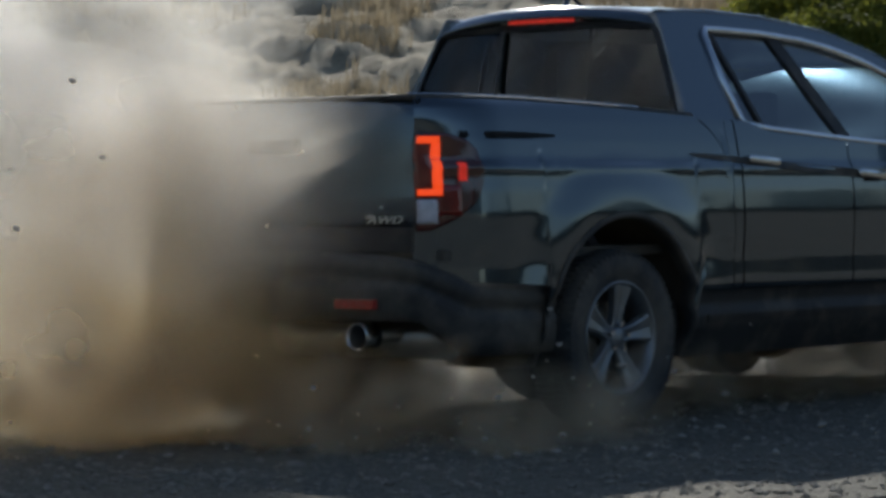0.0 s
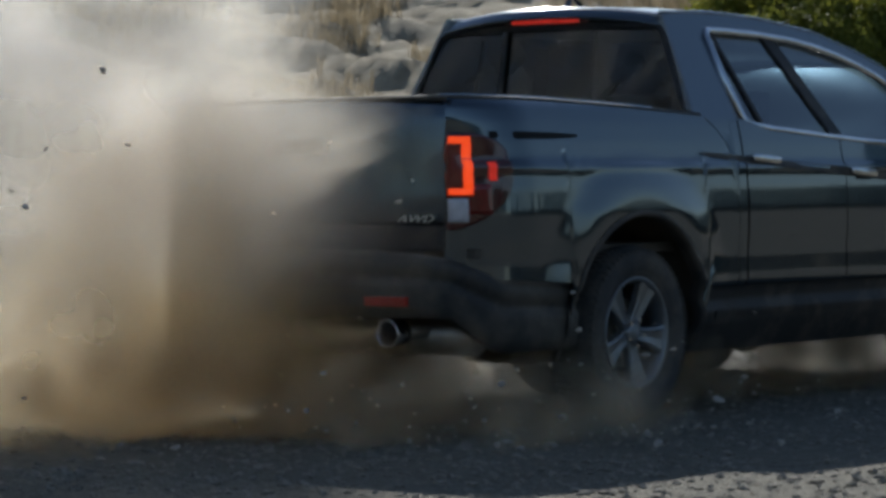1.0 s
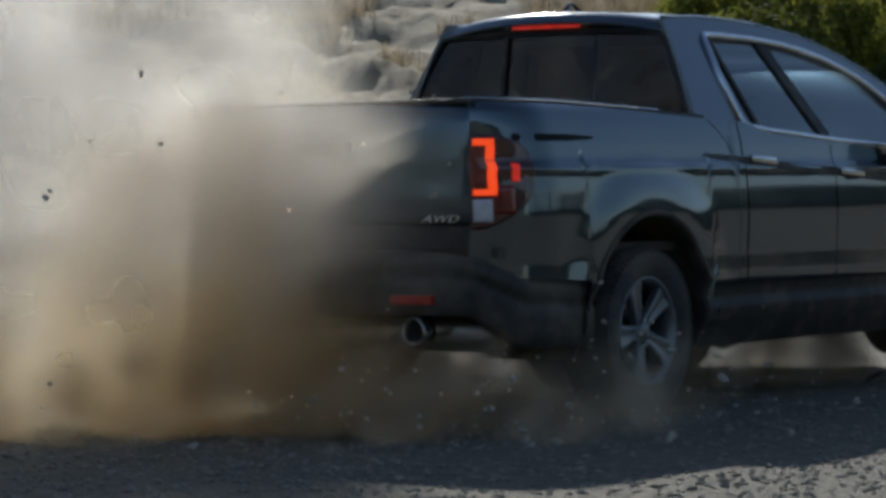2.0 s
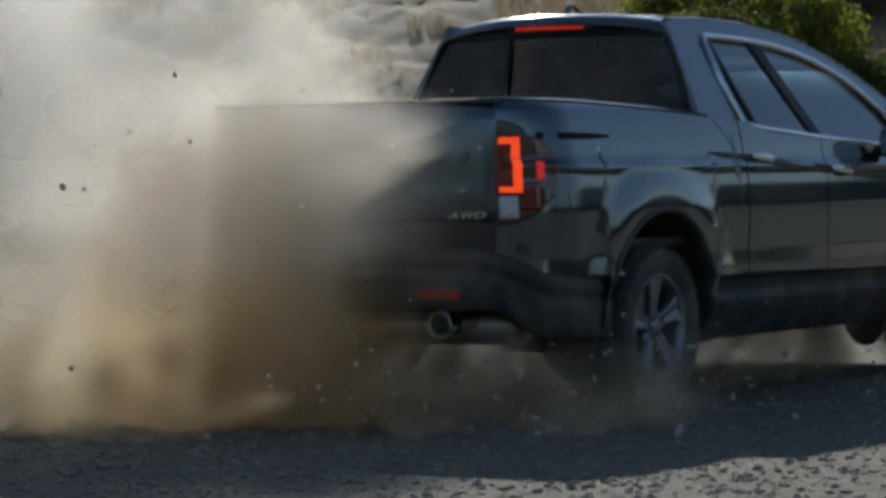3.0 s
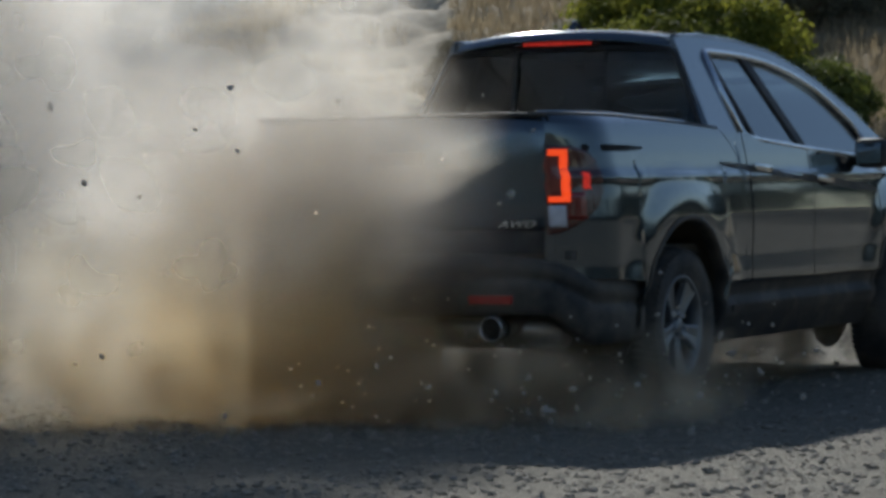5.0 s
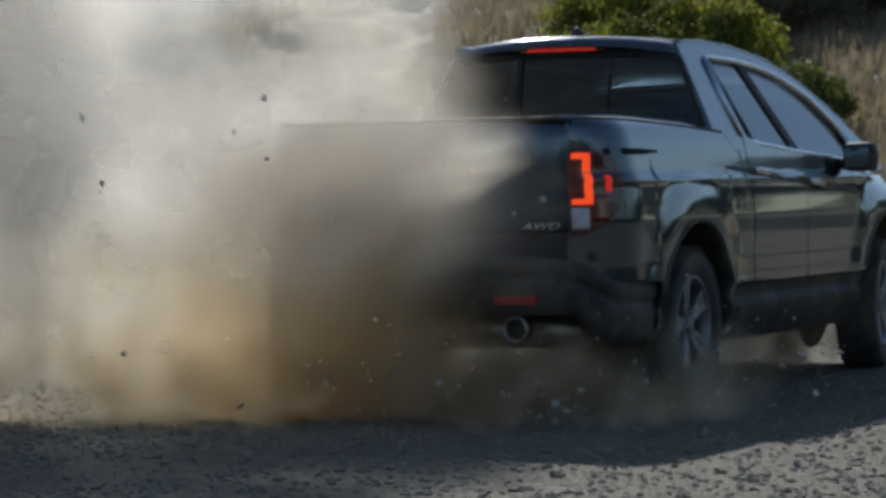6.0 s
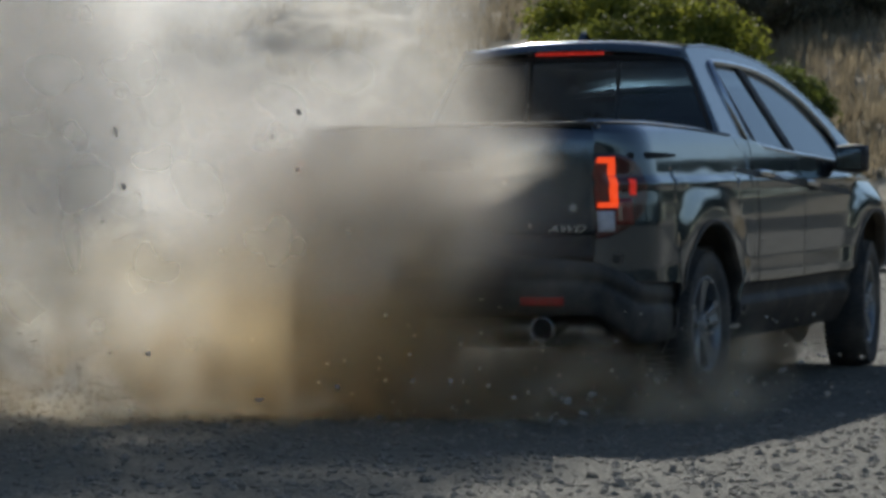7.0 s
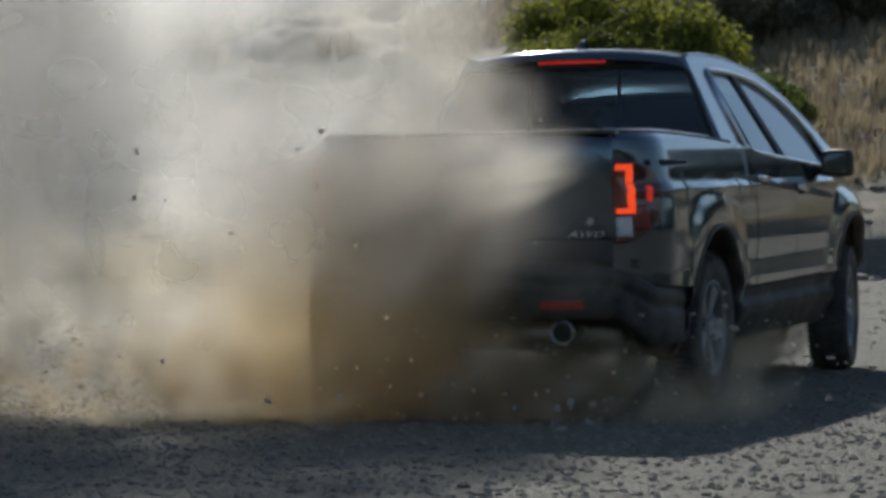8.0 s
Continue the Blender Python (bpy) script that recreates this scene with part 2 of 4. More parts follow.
def holed(outline, holes, place, back=None, front=None):
    """A plate with holes: the outlines are flat, place() sets them in space, back is the step to its other face."""
    rings = [outline, *holes]
    flat = [p for ring in rings for p in ring]
    tris = tess([[Vector((a, b, 0)) for a, b in ring] for ring in rings])
    bm = bmesh.new()
    fronts = [bm.verts.new(place(a, b)) for a, b in flat]
    backs = [bm.verts.new(Vector(place(a, b)) + Vector(back)) for a, b in flat] if back else []
    for t in tris:
        for vs in (fronts, backs):
            if vs:
                try:
                    bm.faces.new([vs[i] for i in t])
                except ValueError:
                    pass
    k = 0
    for ring in rings if back else ():
        for i in range(len(ring)):
            j = (i + 1) % len(ring)
            bm.faces.new((fronts[k + i], fronts[k + j], backs[k + j], backs[k + i]))
        k += len(ring)
    bmesh.ops.recalc_face_normals(bm, faces=bm.faces)
    if front:
        bm.normal_update()
        for f in bm.faces:
            if f.normal.dot(Vector(front)) < 0:
                f.normal_flip()
    return bm


def tess(rings):
    import mathutils
    return mathutils.geometry.tessellate_polygon(rings)


def cut(poly, y_of, keep_rear):
    """The part of a window outline behind (or before) a slanted line y_of(z)."""
    out = []
    for (a, b) in zip(poly, poly[1:] + poly[:1]):
        da, db = a[0] - y_of(a[1]), b[0] - y_of(b[1])
        ina, inb = (da <= 0, db <= 0) if keep_rear else (da >= 0, db >= 0)
        if ina:
            out.append(a)
        if ina != inb:
            k = da / (da - db)
            out.append((a[0] + (b[0] - a[0]) * k, a[1] + (b[1] - a[1]) * k))
    return out


def quarter_line(z):
    return 1.15 + (z - 1.27) * (1.03 - 1.15) / 0.42


def pillar_line(z):
    return 1.79 + (z - 1.21) * (1.52 - 1.79) / 0.46


def build_wheel(parent, name="wheel"):
    """A wheel on the x axis, outer face at +x: tyre with tread blocks, five-spoke rim, nuts, disc."""
    w = new(name)
    w.parent = parent
    tyre = [(-0.085, 0.235), (-0.105, 0.26), (-0.118, 0.30), (-0.117, 0.335), (-0.105, 0.358), (-0.085, 0.367), (0.085, 0.367), (0.105, 0.358), (0.117, 0.335), (0.118, 0.30),
            (0.110, 0.27), (0.104, 0.262), (0.104, 0.256), (0.098, 0.248), (0.09, 0.235)]
    t = part("tyre", lathe(tyre, 72), RUBBER, w, "dust-grey rubber tyre with block tread", True)
    bm = bmesh.new()
    for k in range(66):
        for s, (x0, x1) in enumerate(((0.055, 0.115), (-0.02, 0.045), (-0.115, -0.03))):
            m = Matrix.Rotation(2 * math.pi * (k + 0.33 * s) / 66, 4, "X")
            h = 0.372 if s != 1 else 0.374
            vs = [bm.verts.new(m @ Vector(p)) for p in ((x0, -0.012, 0.36), (x1, -0.012, 0.345 if s == 0 else 0.36), (x1, 0.012, 0.345 if s == 0 else 0.36), (x0, 0.012, 0.36),
                                                        (x0, -0.010, h), (x1, -0.010, h - (0.012 if s == 0 else 0)), (x1, 0.010, h - (0.012 if s == 0 else 0)), (x0, 0.010, h))]
            for f in ((4, 5, 6, 7), (0, 4, 7, 3), (1, 2, 6, 5), (0, 1, 5, 4), (3, 7, 6, 2)):
                bm.faces.new([vs[i] for i in f])
    bmesh.ops.recalc_face_normals(bm, faces=bm.faces)
    part("tread", bm, RUBBER, t)
    rim = part("rim", lathe([(-0.09, 0.236), (-0.07, 0.215), (0.05, 0.208), (0.075, 0.214), (0.092, 0.222), (0.101, 0.232), (0.099, 0.243), (0.09, 0.238)], 64), ALLOY, w, "grey alloy rim", True)
    part("wheel_well_disc", lathe([(-0.02, 0.0), (-0.02, 0.209)], 48), DARK_ALLOY, rim)
    part("brake_disc", lathe([(-0.005, 0.05), (0.012, 0.06), (0.012, 0.15), (-0.01, 0.15)], 40), STEEL, rim)
    for k in range(5):
        a = 2 * math.pi * k / 5
        m = Matrix.Rotation(a, 4, "X")
        rows = []
        for r, half, x in ((0.03, 0.034, 0.070), (0.075, 0.030, 0.074), (0.12, 0.036, 0.080), (0.17, 0.047, 0.086), (0.215, 0.062, 0.092), (0.232, 0.070, 0.090)):
            rows.append([m @ Vector(p) for p in ((x - 0.035, -half - 0.004, r), (x - 0.004, -half, r), (x, -half * 0.75, r), (x - 0.007, 0.0, r), (x, half * 0.75, r), (x - 0.004, half, r), (x - 0.035, half + 0.004, r))])
        part("spoke", sheet(rows), ALLOY, rim)
        bm = bmesh.new()
        bmesh.ops.create_cone(bm, cap_ends=True, segments=6, radius1=0.0105, radius2=0.008, depth=0.03,
                              matrix=Matrix.Rotation(a, 4, "X") @ Matrix.Translation((0.083, 0, 0.057)) @ Matrix.Rotation(math.pi / 2, 4, "Y"))
        part("wheel_nut", bm, CHROME, rim, "bright wheel nut")
    part("hub_cap", lathe([(0.05, 0.045), (0.078, 0.045), (0.086, 0.034), (0.088, 0.0)], 24), ALLOY, rim, "", True)
    return w


def seat(parent, x, y, width, rest_z):
    bm = box(bmesh.new(), x - width / 2, x + width / 2, y - 0.08, y + 0.08, 0.75, rest_z, 0.05)
    s = part("seat_back", bm, CABIN, parent)
    part("head_rest", box(bmesh.new(), x - 0.13, x + 0.13, y - 0.06, y + 0.04, rest_z + 0.03, rest_z + 0.2, 0.045), CABIN, s)


def build_truck():
    truck = thing("pickup_truck", "dark steel-grey crew-cab pickup truck, dusty, drifting on the gravel road", "truck")
    for s in (1, -1):
        # flank panels
        cols = columns(-1.085, 0.79, 0.028, ARCH_EDGES + [-1.05, 0.585, 0.6, 0.62, 0.65, 0.68, 0.71, 0.74, 0.765, 0.775, 0.785])
        bed = part("bed_side", skin(cols, bed_low, bed_high, 44, s), PAINT, truck, "dark grey bed side with flared wheel arch", True)
        part("strip_panel", skin(columns(0.80, 0.862), lambda y: 0.56, lambda y: 1.30 if y < 0.82 else 1.299, 44, s, -0.002), PAINT, truck, "", True)
        part("cab_corner_panel", skin(columns(0.60, 0.795, 0.015), lambda y: curve_at(GAP_TOP, y) + (0.010 if y < 0.77 else -0.3), line(RAIL), 16, s, -0.001), PAINT, truck, "", True)
        rear = part("rear_door", skin(columns(0.872, 1.735), lambda y: 0.562, line(RAIL), 44, s), PAINT, truck, "dark grey rear door", True)
        front = part("front_door", skin(columns(1.745, 2.74), lambda y: 0.562, line(RAIL), 44, s), PAINT, truck, "dark grey front door", True)
        fend_cols = columns(2.75, 4.05, 0.03, [FRONT_AXLE + e for e in ARCH_EDGES])
        part("front_fender", skin(fend_cols, fender_low, line(RAIL), 40, s), PAINT, truck, "dark grey front fender", True)
        rock = part("rocker_panel", skin(columns(0.515, 2.66, 0.1), lambda y: 0.27, lambda y: 0.557, 24, s, -0.001), BLACK, truck, "black plastic rocker panel", True)
        part("rocker_trim", skin(columns(0.60, 2.6, 0.2), lambda y: 0.418, lambda y: 0.452, 3, s, 0.006, 0.006), DARK_ALLOY, rock, "dark grey rocker strip")
        # dark backing behind the door gaps
        part("door_jamb", skin(columns(0.60, 3.0, 0.1), lambda y: 0.56, lambda y: curve_at(RAIL, y) - 0.015, 30, s, -0.02), GAP_SHADE, truck, "", True)
        # wheel arch lips and liners
        for axle in (0.0, FRONT_AXLE):
            ring, lip = [], []
            for k in range(41):
                a = math.pi * (1.06 - 1.12 * k / 40)
                y, z = axle + 0.512 * math.cos(a), 0.372 + 0.512 * math.sin(a)
                x = side_x(y, z)
                lip.append([(s * (x - d), axle + (0.512 + e) * math.cos(a), 0.372 + (0.512 + e) * math.sin(a)) for d, e in ((-0.004, 0.022), (-0.009, 0.010), (-0.006, -0.003), (0.02, -0.006), (0.06, 0.0))])
                ring.append([(s * (x - d), axle + (0.535 + e) * math.cos(a), 0.372 + (0.535 + e) * math.sin(a)) for d, e in ((0.03, 0.0), (0.12, 0.02), (0.25, 0.02), (0.45, 0.01))])
            part("arch_trim", sheet(lip), DUSTY, truck, "dusty black wheel arch trim", True)
            part("wheel_arch_liner", sheet(ring), LINER, truck, "muddy wheel arch liner", True)
            wall = bmesh.new()
            bmesh.ops.create_circle(wall, cap_ends=True, segments=32, radius=0.42, matrix=Matrix.Translation((s * 0.50, axle, 0.52)) @ Matrix.Rotation(math.pi / 2, 4, "Y"))
            part("wheel_arch_wall", wall, GAP_SHADE, truck)
        # bed rail cap, character creases
        part("bed_rail_cap", tube([(s * (side_x(y, curve_at(RAIL, y)) - 0.012), y, curve_at(RAIL, y) + 0.004) for y in spread(-1.08, 0.58, 30)], 0.012, 8), DUSTY, truck)
        part("bed_rail_trim", tube([(s * (side_x(y, curve_at(RAIL, y)) - 0.02), y, curve_at(RAIL, y) + 0.016) for y in spread(-1.07, 0.22, 24)], 0.005, 6), CHROME, truck, "thin bright strip along the bed rail")
        # near-black sheet on the bed side: the crease's shade as colour
        crease = [[(s * (side_x(y, z) + o), y, z) for z, o in ((1.222 + w, 0.003), (1.219, 0.004), (1.216 - w, 0.003))] for y, w in ((-0.95, 0.012), (-0.8, 0.012), (-0.6, 0.01), (-0.42, 0.002))]
        part("bed_crease_shade", sheet([[(x + s * 0.003, y, z) for x, y, z in r] for r in crease]), GAP_SHADE, bed)
        # black strip over the door paint, drawing the shade of the crease
        belt = [(0.50, 1.148, 0.003), (0.60, 1.141, 0.010), (0.8, 1.128, 0.014), (1.2, 1.10, 0.017), (1.7, 1.07, 0.02), (2.1, 1.045, 0.02), (2.6, 1.01, 0.018), (2.72, 1.0, 0.004)]
        part("belt_crease_shade", sheet([[(s * (side_x(y, z + k * w) + 0.004), y, z + k * w) for k in (1, 0, -1)] for y, z, w in belt]), DUSTY, truck, "dark strip along the doors, put on for the shade in the crease")
        # handles
        for door, y, z in ((rear, 1.035, 1.122), (front, 1.885, 1.062)):
            x = side_x(y, z)
            bm = box(bmesh.new(), -0.014, 0.014, -0.115, 0.115, -0.017, 0.017, 0.012)
            for v in bm.verts:
                v.co.x -= 0.03 * (v.co.y / 0.115) ** 2 * 0.6
                v.co.z -= 0.008 * (v.co.y / 0.115)
            bmesh.ops.translate(bm, verts=bm.verts, vec=(s * (x + 0.032), y, z))
            part("door_handle", bm, CHROME, door, "chrome door handle", True)
            # near-black box instead of a hollow: the shade under the handle as colour
            part("handle_recess_shade", box(bmesh.new(), s * (x + 0.002) - 0.006, s * (x + 0.002) + 0.006, y - 0.05, y + 0.08, z - 0.035, z - 0.002, 0.004), GAP_SHADE, door)
        # greenhouse
        part("cab_side_frame", holed(CAB_OUTLINE, [WINDOW], lambda y, z: (s * cab_x(z), y, z), (-s * 0.03, 0, 0)), PAINT, truck, "dark grey cab side frame")
        part("window_trim", tube([(s * (cab_x(z) + 0.006), y, z) for y, z in WINDOW + WINDOW[:2]], 0.017, 8), CHROME, truck, "chrome window surround", True)
        panes = [cut(WINDOW, quarter_line, True), cut(cut(WINDOW, quarter_line, False), pillar_line, True), cut(WINDOW, pillar_line, False)]
        for pane in panes:
            g = part("side_window", holed(pane, [], lambda y, z: (s * (cab_x(z) - 0.012), y, z), None, (s, 0, 0)), GLASS_SIDE, truck, "tinted side window")
            g.visible_shadow = False
        part("quarter_pillar", sheet([[(s * (cab_x(z) + 0.001), quarter_line(z) + d, z) for d in (-0.014, 0.014)] for z in (1.266, 1.48, 1.71)], thick=0.02), BLACK, truck)
        part("centre_pillar", sheet([[(s * (cab_x(z) + 0.001), pillar_line(z) + d, z) for d in (-0.05, 0.05)] for z in (1.22, 1.45, 1.69)], thick=0.02), BLACK, truck, "black door pillar")
        # roof rail along the edge
        part("roof_rail", tube([(s * (cab_x(curve_at(ROOF_EDGE, y)) - 0.012), y, curve_at(ROOF_EDGE, y) + 0.006) for y in spread(0.68, 2.9, 30)], 0.012, 8), PAINT, truck, "", True)
        # door mirror
        mirror = part("door_mirror", box(bmesh.new(), 0.955, 1.135, 2.33, 2.47, 1.115, 1.275, 0.05) if s > 0 else box(bmesh.new(), -1.135, -0.955, 2.33, 2.47, 1.115, 1.275, 0.05), BLACK, truck, "black door mirror", True)
        part("mirror_glass", box(bmesh.new(), s * 1.045 - 0.068, s * 1.045 + 0.068, 2.324, 2.328, 1.14, 1.25), MIRROR, mirror)
        part("mirror_arm", tube([(s * 0.87, 2.5, 1.17), (s * 0.98, 2.42, 1.15)], 0.028, 8), BLACK, mirror)
        # tail lamp
        lamp_hi = [(-1.09, 1.232), (-1.0, 1.228), (-0.93, 1.20), (-0.895, 1.165), (-0.882, 1.12)]
        lamp_lo = [(-1.09, 0.835), (-1.05, 0.838), (-0.98, 0.885), (-0.91, 0.96), (-0.882, 1.03)]
        lamp = part("tail_lamp", skin(columns(-1.087, -0.882, 0.012), line(lamp_lo), line(lamp_hi), 24, s, 0.012, 0.01), SMOKED, truck, "smoked red tail lamp with lit red bars", True)

        def lens(name, y0, y1, z0, z1, mat, out=0.017, label=""):
            part(name, skin(columns(y0, y1, 0.012), lambda y: z0, lambda y: z1, 6, s, out, 0.004), mat, lamp, label, True)

        lens("red_lens", -1.087, -1.02, 0.97, 1.218, RED_LENS, 0.015, "red lens")
        lens("glow_bar_top", -1.084, -1.022, 1.185, 1.213, GLOW, 0.019, "glowing red bar")
        lens("glow_bar_side", -1.046, -1.020, 1.0, 1.185, GLOW, 0.019, "glowing red bar")
        lens("glow_bar_bottom", -1.084, -1.022, 0.978, 1.003, GLOW, 0.019, "glowing red bar")
        lens("reverse_lens", -1.086, -1.036, 0.868, 0.962, CLEAR_LENS, 0.018, "white reversing light")
        lens("side_marker", -0.972, -0.945, 1.035, 1.11, GLOW_DIM, 0.016, "dim red side marker")
        lens("lower_lens", -1.034, -0.965, 0.90, 1.02, RED_LENS, 0.014, "red lower lens")
    # tailgate
    prof = [(1.372, -1.03), (1.374, -1.075), (1.362, -1.096), (1.28, -1.104), (1.20, -1.112), (1.10, -1.112), (0.98, -1.118), (0.88, -1.122), (0.857, -1.115), (0.85, -1.08)]
    gate = part("tailgate", sheet([[(x, y + 0.05 * (abs(x) / 0.74) ** 3 * 0.5 + (0.008 if abs(x) > 0.73 else 0), z) for z, y in prof] for x in spread(-0.738, 0.738, 36)]), PAINT, truck, "dark grey tailgate veiled in dust", True)
    part("tailgate_edge_trim", tube([(x, -1.086, 1.370) for x in spread(-0.735, 0.735, 12)], 0.012, 10), DUSTY, gate, "dusty dark edge", True)
    part("tailgate_gap", box(bmesh.new(), -0.742, 0.742, -1.07, -1.03, 0.84, 1.36), GAP_SHADE, truck)
    part("plate_recess", box(bmesh.new(), -0.725, 0.725, -1.10, -1.05, 0.75, 0.85, 0.01), BLACK, truck)
    part("tailgate_handle", box(bmesh.new(), -0.14, 0.14, -1.126, -1.10, 1.15, 1.21, 0.01), BLACK, gate)
    text = bpy.data.curves.new("drive_badge", "FONT")
    text.body, text.size, text.extrude, text.shear, text.align_x = "AWD", 0.052, 0.003, 0.35, "CENTER"
    text.space_character = 1.05
    text.materials.append(BADGE)
    badge = new("drive_badge", text)
    badge.parent = gate
    badge.matrix_local = pose(0.605, -1.122, 0.868, 90, 0, 3) @ Matrix.Diagonal((1.35, 0.82, 1, 1))
    tagged(badge, "raised silver letters")
    # rear bumper
    plan = [(0.925, -0.43), (0.932, -0.6), (0.925, -0.78), (0.90, -0.92), (0.855, -1.03), (0.78, -1.115), (0.66, -1.16), (0.45, -1.185), (0.2, -1.195), (0.0, -1.198)]
    plan = plan + [(-x, y) for x, y in plan[-2::-1]]
    rows = []
    for x, y in plan:
        k = smooth(-0.95, -1.13, y) if y > -1.13 else 1.0
        top, low = curve_at(BUMPER_TOP, y), 0.335 + 0.145 * k
        d = Vector((x, y + 0.3, 0)).normalized()
        rows.append([(x + d.x * o, y + d.y * o, low + (top - low) * f) for f, o in ((0.0, -0.14), (0.0, -0.03), (0.04, -0.012), (0.2, -0.002), (0.45, 0.0), (0.55, 0.0), (0.60, -0.012), (0.68, -0.012), (0.74, 0.004), (0.93, 0.0), (1.0, -0.02), (1.0, -0.12))])
    bumper = part("rear_bumper", sheet(rows), DUSTY, truck, "dusty dark grey rear bumper", True)
    for s in (1, -1):
        part("rear_reflector", box(bmesh.new(), s * 0.505 - 0.105, s * 0.505 + 0.105, -1.197, -1.17, 0.527, 0.568, 0.006), REFLECTOR, bumper, "red bumper reflector")
    tip = part("exhaust_tip", lathe([(-0.10, 0.045), (0.0, 0.057), (0.004, 0.054), (0.0, 0.050), (-0.1, 0.047)], 32), CHROME, truck, "chrome exhaust tip", True)
    tip.matrix_local = pose(0.495, -1.165, 0.416, 0, 0, -90)
    # near-black plug in the tip: the dark inside the pipe is its colour
    part("bore_shade_plug", tube([(-0.10, 0, 0), (-0.012, 0, 0)], 0.0485, 24), GAP_SHADE, tip)
    part("tail_pipe", tube([(0.495, -1.07, 0.416), (0.50, -0.95, 0.42), (0.62, -0.80, 0.42), (0.70, -0.5, 0.44)], 0.034, 10), STEEL, truck, "exhaust pipe", True)
    part("muffler", tube([(-0.2, -0.86, 0.40), (0.72, -0.86, 0.40)], 0.085, 16), STEEL, truck, "exhaust muffler", True)
    part("rear_axle", tube([(-0.8, 0, 0.37), (0.8, 0, 0.37)], 0.05, 10), SHELL, truck)
    part("front_axle", tube([(-0.8, 3.18, 0.37), (0.8, 3.18, 0.37)], 0.04, 10), SHELL, truck)
    part("underbody", box(bmesh.new(), -0.83, 0.83, 0.5, 2.66, 0.30, 0.52, 0.05), SHELL, truck, "dusty underbody")
    part("bed_floor", box(bmesh.new(), -0.48, 0.48, -1.06, 0.5, 0.46, 0.72, 0.03), SHELL, truck)
    part("engine_pan", box(bmesh.new(), -0.48, 0.48, 2.66, 3.9, 0.28, 0.75, 0.05), SHELL, truck)
    part("spare_carrier", box(bmesh.new(), -0.35, 0.25, -0.75, -0.35, 0.30, 0.46, 0.06), SHELL, truck)
    part("bed_inner_front", box(bmesh.new(), -0.82, 0.82, 0.57, 0.60, 0.7, 1.30), DUSTY, truck)
    part("bed_deck", box(bmesh.new(), -0.84, 0.84, -1.03, 0.57, 0.72, 0.76), DUSTY, truck)
    # cab rear wall and glass
    def rear_y(z):
        return 0.595 + (z - 1.29) * 0.175
    outline = [(-0.851, 1.29), (0.851, 1.29), (0.768, 1.46), (0.656, 1.69), (0.614, 1.775), (0.3, 1.80), (-0.3, 1.80), (-0.614, 1.775), (-0.656, 1.69), (-0.768, 1.46)]
    pane = [(-0.79, 1.315), (0.79, 1.315), (0.755, 1.40), (0.632, 1.69), (0.60, 1.72), (0.3, 1.735), (-0.3, 1.735), (-0.60, 1.72), (-0.632, 1.69), (-0.755, 1.40)]
    part("cab_rear_wall", holed(outline, [pane], lambda x, z: (x, rear_y(z), z), (0, 0.02, 0)), PAINT, truck)
    g = part("rear_window", holed(pane, [], lambda x, z: (x, rear_y(z) + 0.008, z), None, (0, -1, 0)), GLASS_REAR, truck, "tinted sliding rear window")
    g.visible_shadow = False
    for x in (-0.24, 0.25):
        part("slider_frame", sheet([[(x + d, rear_y(z) + (-0.003 if x < 0 else 0.03), z) for d in (-0.01, 0.01)] for z in (1.32, 1.72)], thick=0.012), BLACK, g)
    part("glass_edge", tube([(x, rear_y(z) - 0.003, z) for x, z in pane + pane[:1]], 0.014, 6), BLACK, g)
    # roof with a short overhang, brake light under it, fin
    rows = []
    for y in [0.608, 0.612, 0.622, 0.637, 0.655, 0.68] + spread(0.75, 2.5, 24):
        z = curve_at(ROOF_EDGE, max(y, 0.675)) - 0.05 * max(0.0, (0.68 - y) / 0.072) ** 2.2
        half = cab_x(curve_at(ROOF_EDGE, max(y, 0.675))) - 0.004
        rows.append([(half * k, y + 0.05 * (k * k) * (1 if y < 0.7 else 0), z + 0.052 * (1 - abs(k) ** 2.4)) for k in spread(-1, 1, 24)])
    part("roof", sheet(rows, thick=0.018), PAINT, truck, "dark grey roof with bright dusty top", True)
    third = part("high_brake_light", box(bmesh.new(), -0.235, 0.235, 0.640, 0.67, 1.748, 1.772, 0.008), SMOKED, truck, "high brake light")
    for k in range(16):
        part("led", box(bmesh.new(), -0.19 + k * 0.0238, -0.172 + k * 0.0238, 0.634, 0.646, 1.752, 1.768), GLOW_DIM, third)
    fin = bmesh.new()
    ring = [[(w * h * 0.03, 0.80 + d, 1.822 + zz) for w in (-1, 1)] for d, zz, h in ((0.0, 0.0, 1), (0.035, 0.058, 0.35), (0.06, 0.062, 0.3), (0.11, 0.03, 0.6), (0.17, 0.0, 1))]
    fin = sheet(ring + [[(x, y, 1.815) for x, y, z in r] for r in ring[::-1]])
    part("antenna_fin", fin, PAINT, truck, "small roof antenna fin")
    # windscreen, hood, nose
    part("windscreen", sheet([[(k * (cab_x(z) - 0.02), y + 0.08 * (1 - k * k), z + 0.02 * (1 - k * k)) for k in spread(-1, 1, 12)] for y, z in ((2.5, 1.57), (2.85, 1.41), (3.2, 1.2))]), GLASS_SIDE, truck, "windscreen", True).visible_shadow = False
    part("hood", sheet([[(k * side_x(y, curve_at(RAIL, y)), y, curve_at(RAIL, y) + 0.05 * (1 - k * k)) for k in spread(-1, 1, 16)] for y in spread(2.9, 4.05, 20)]), PAINT, truck, "dark grey hood", True)
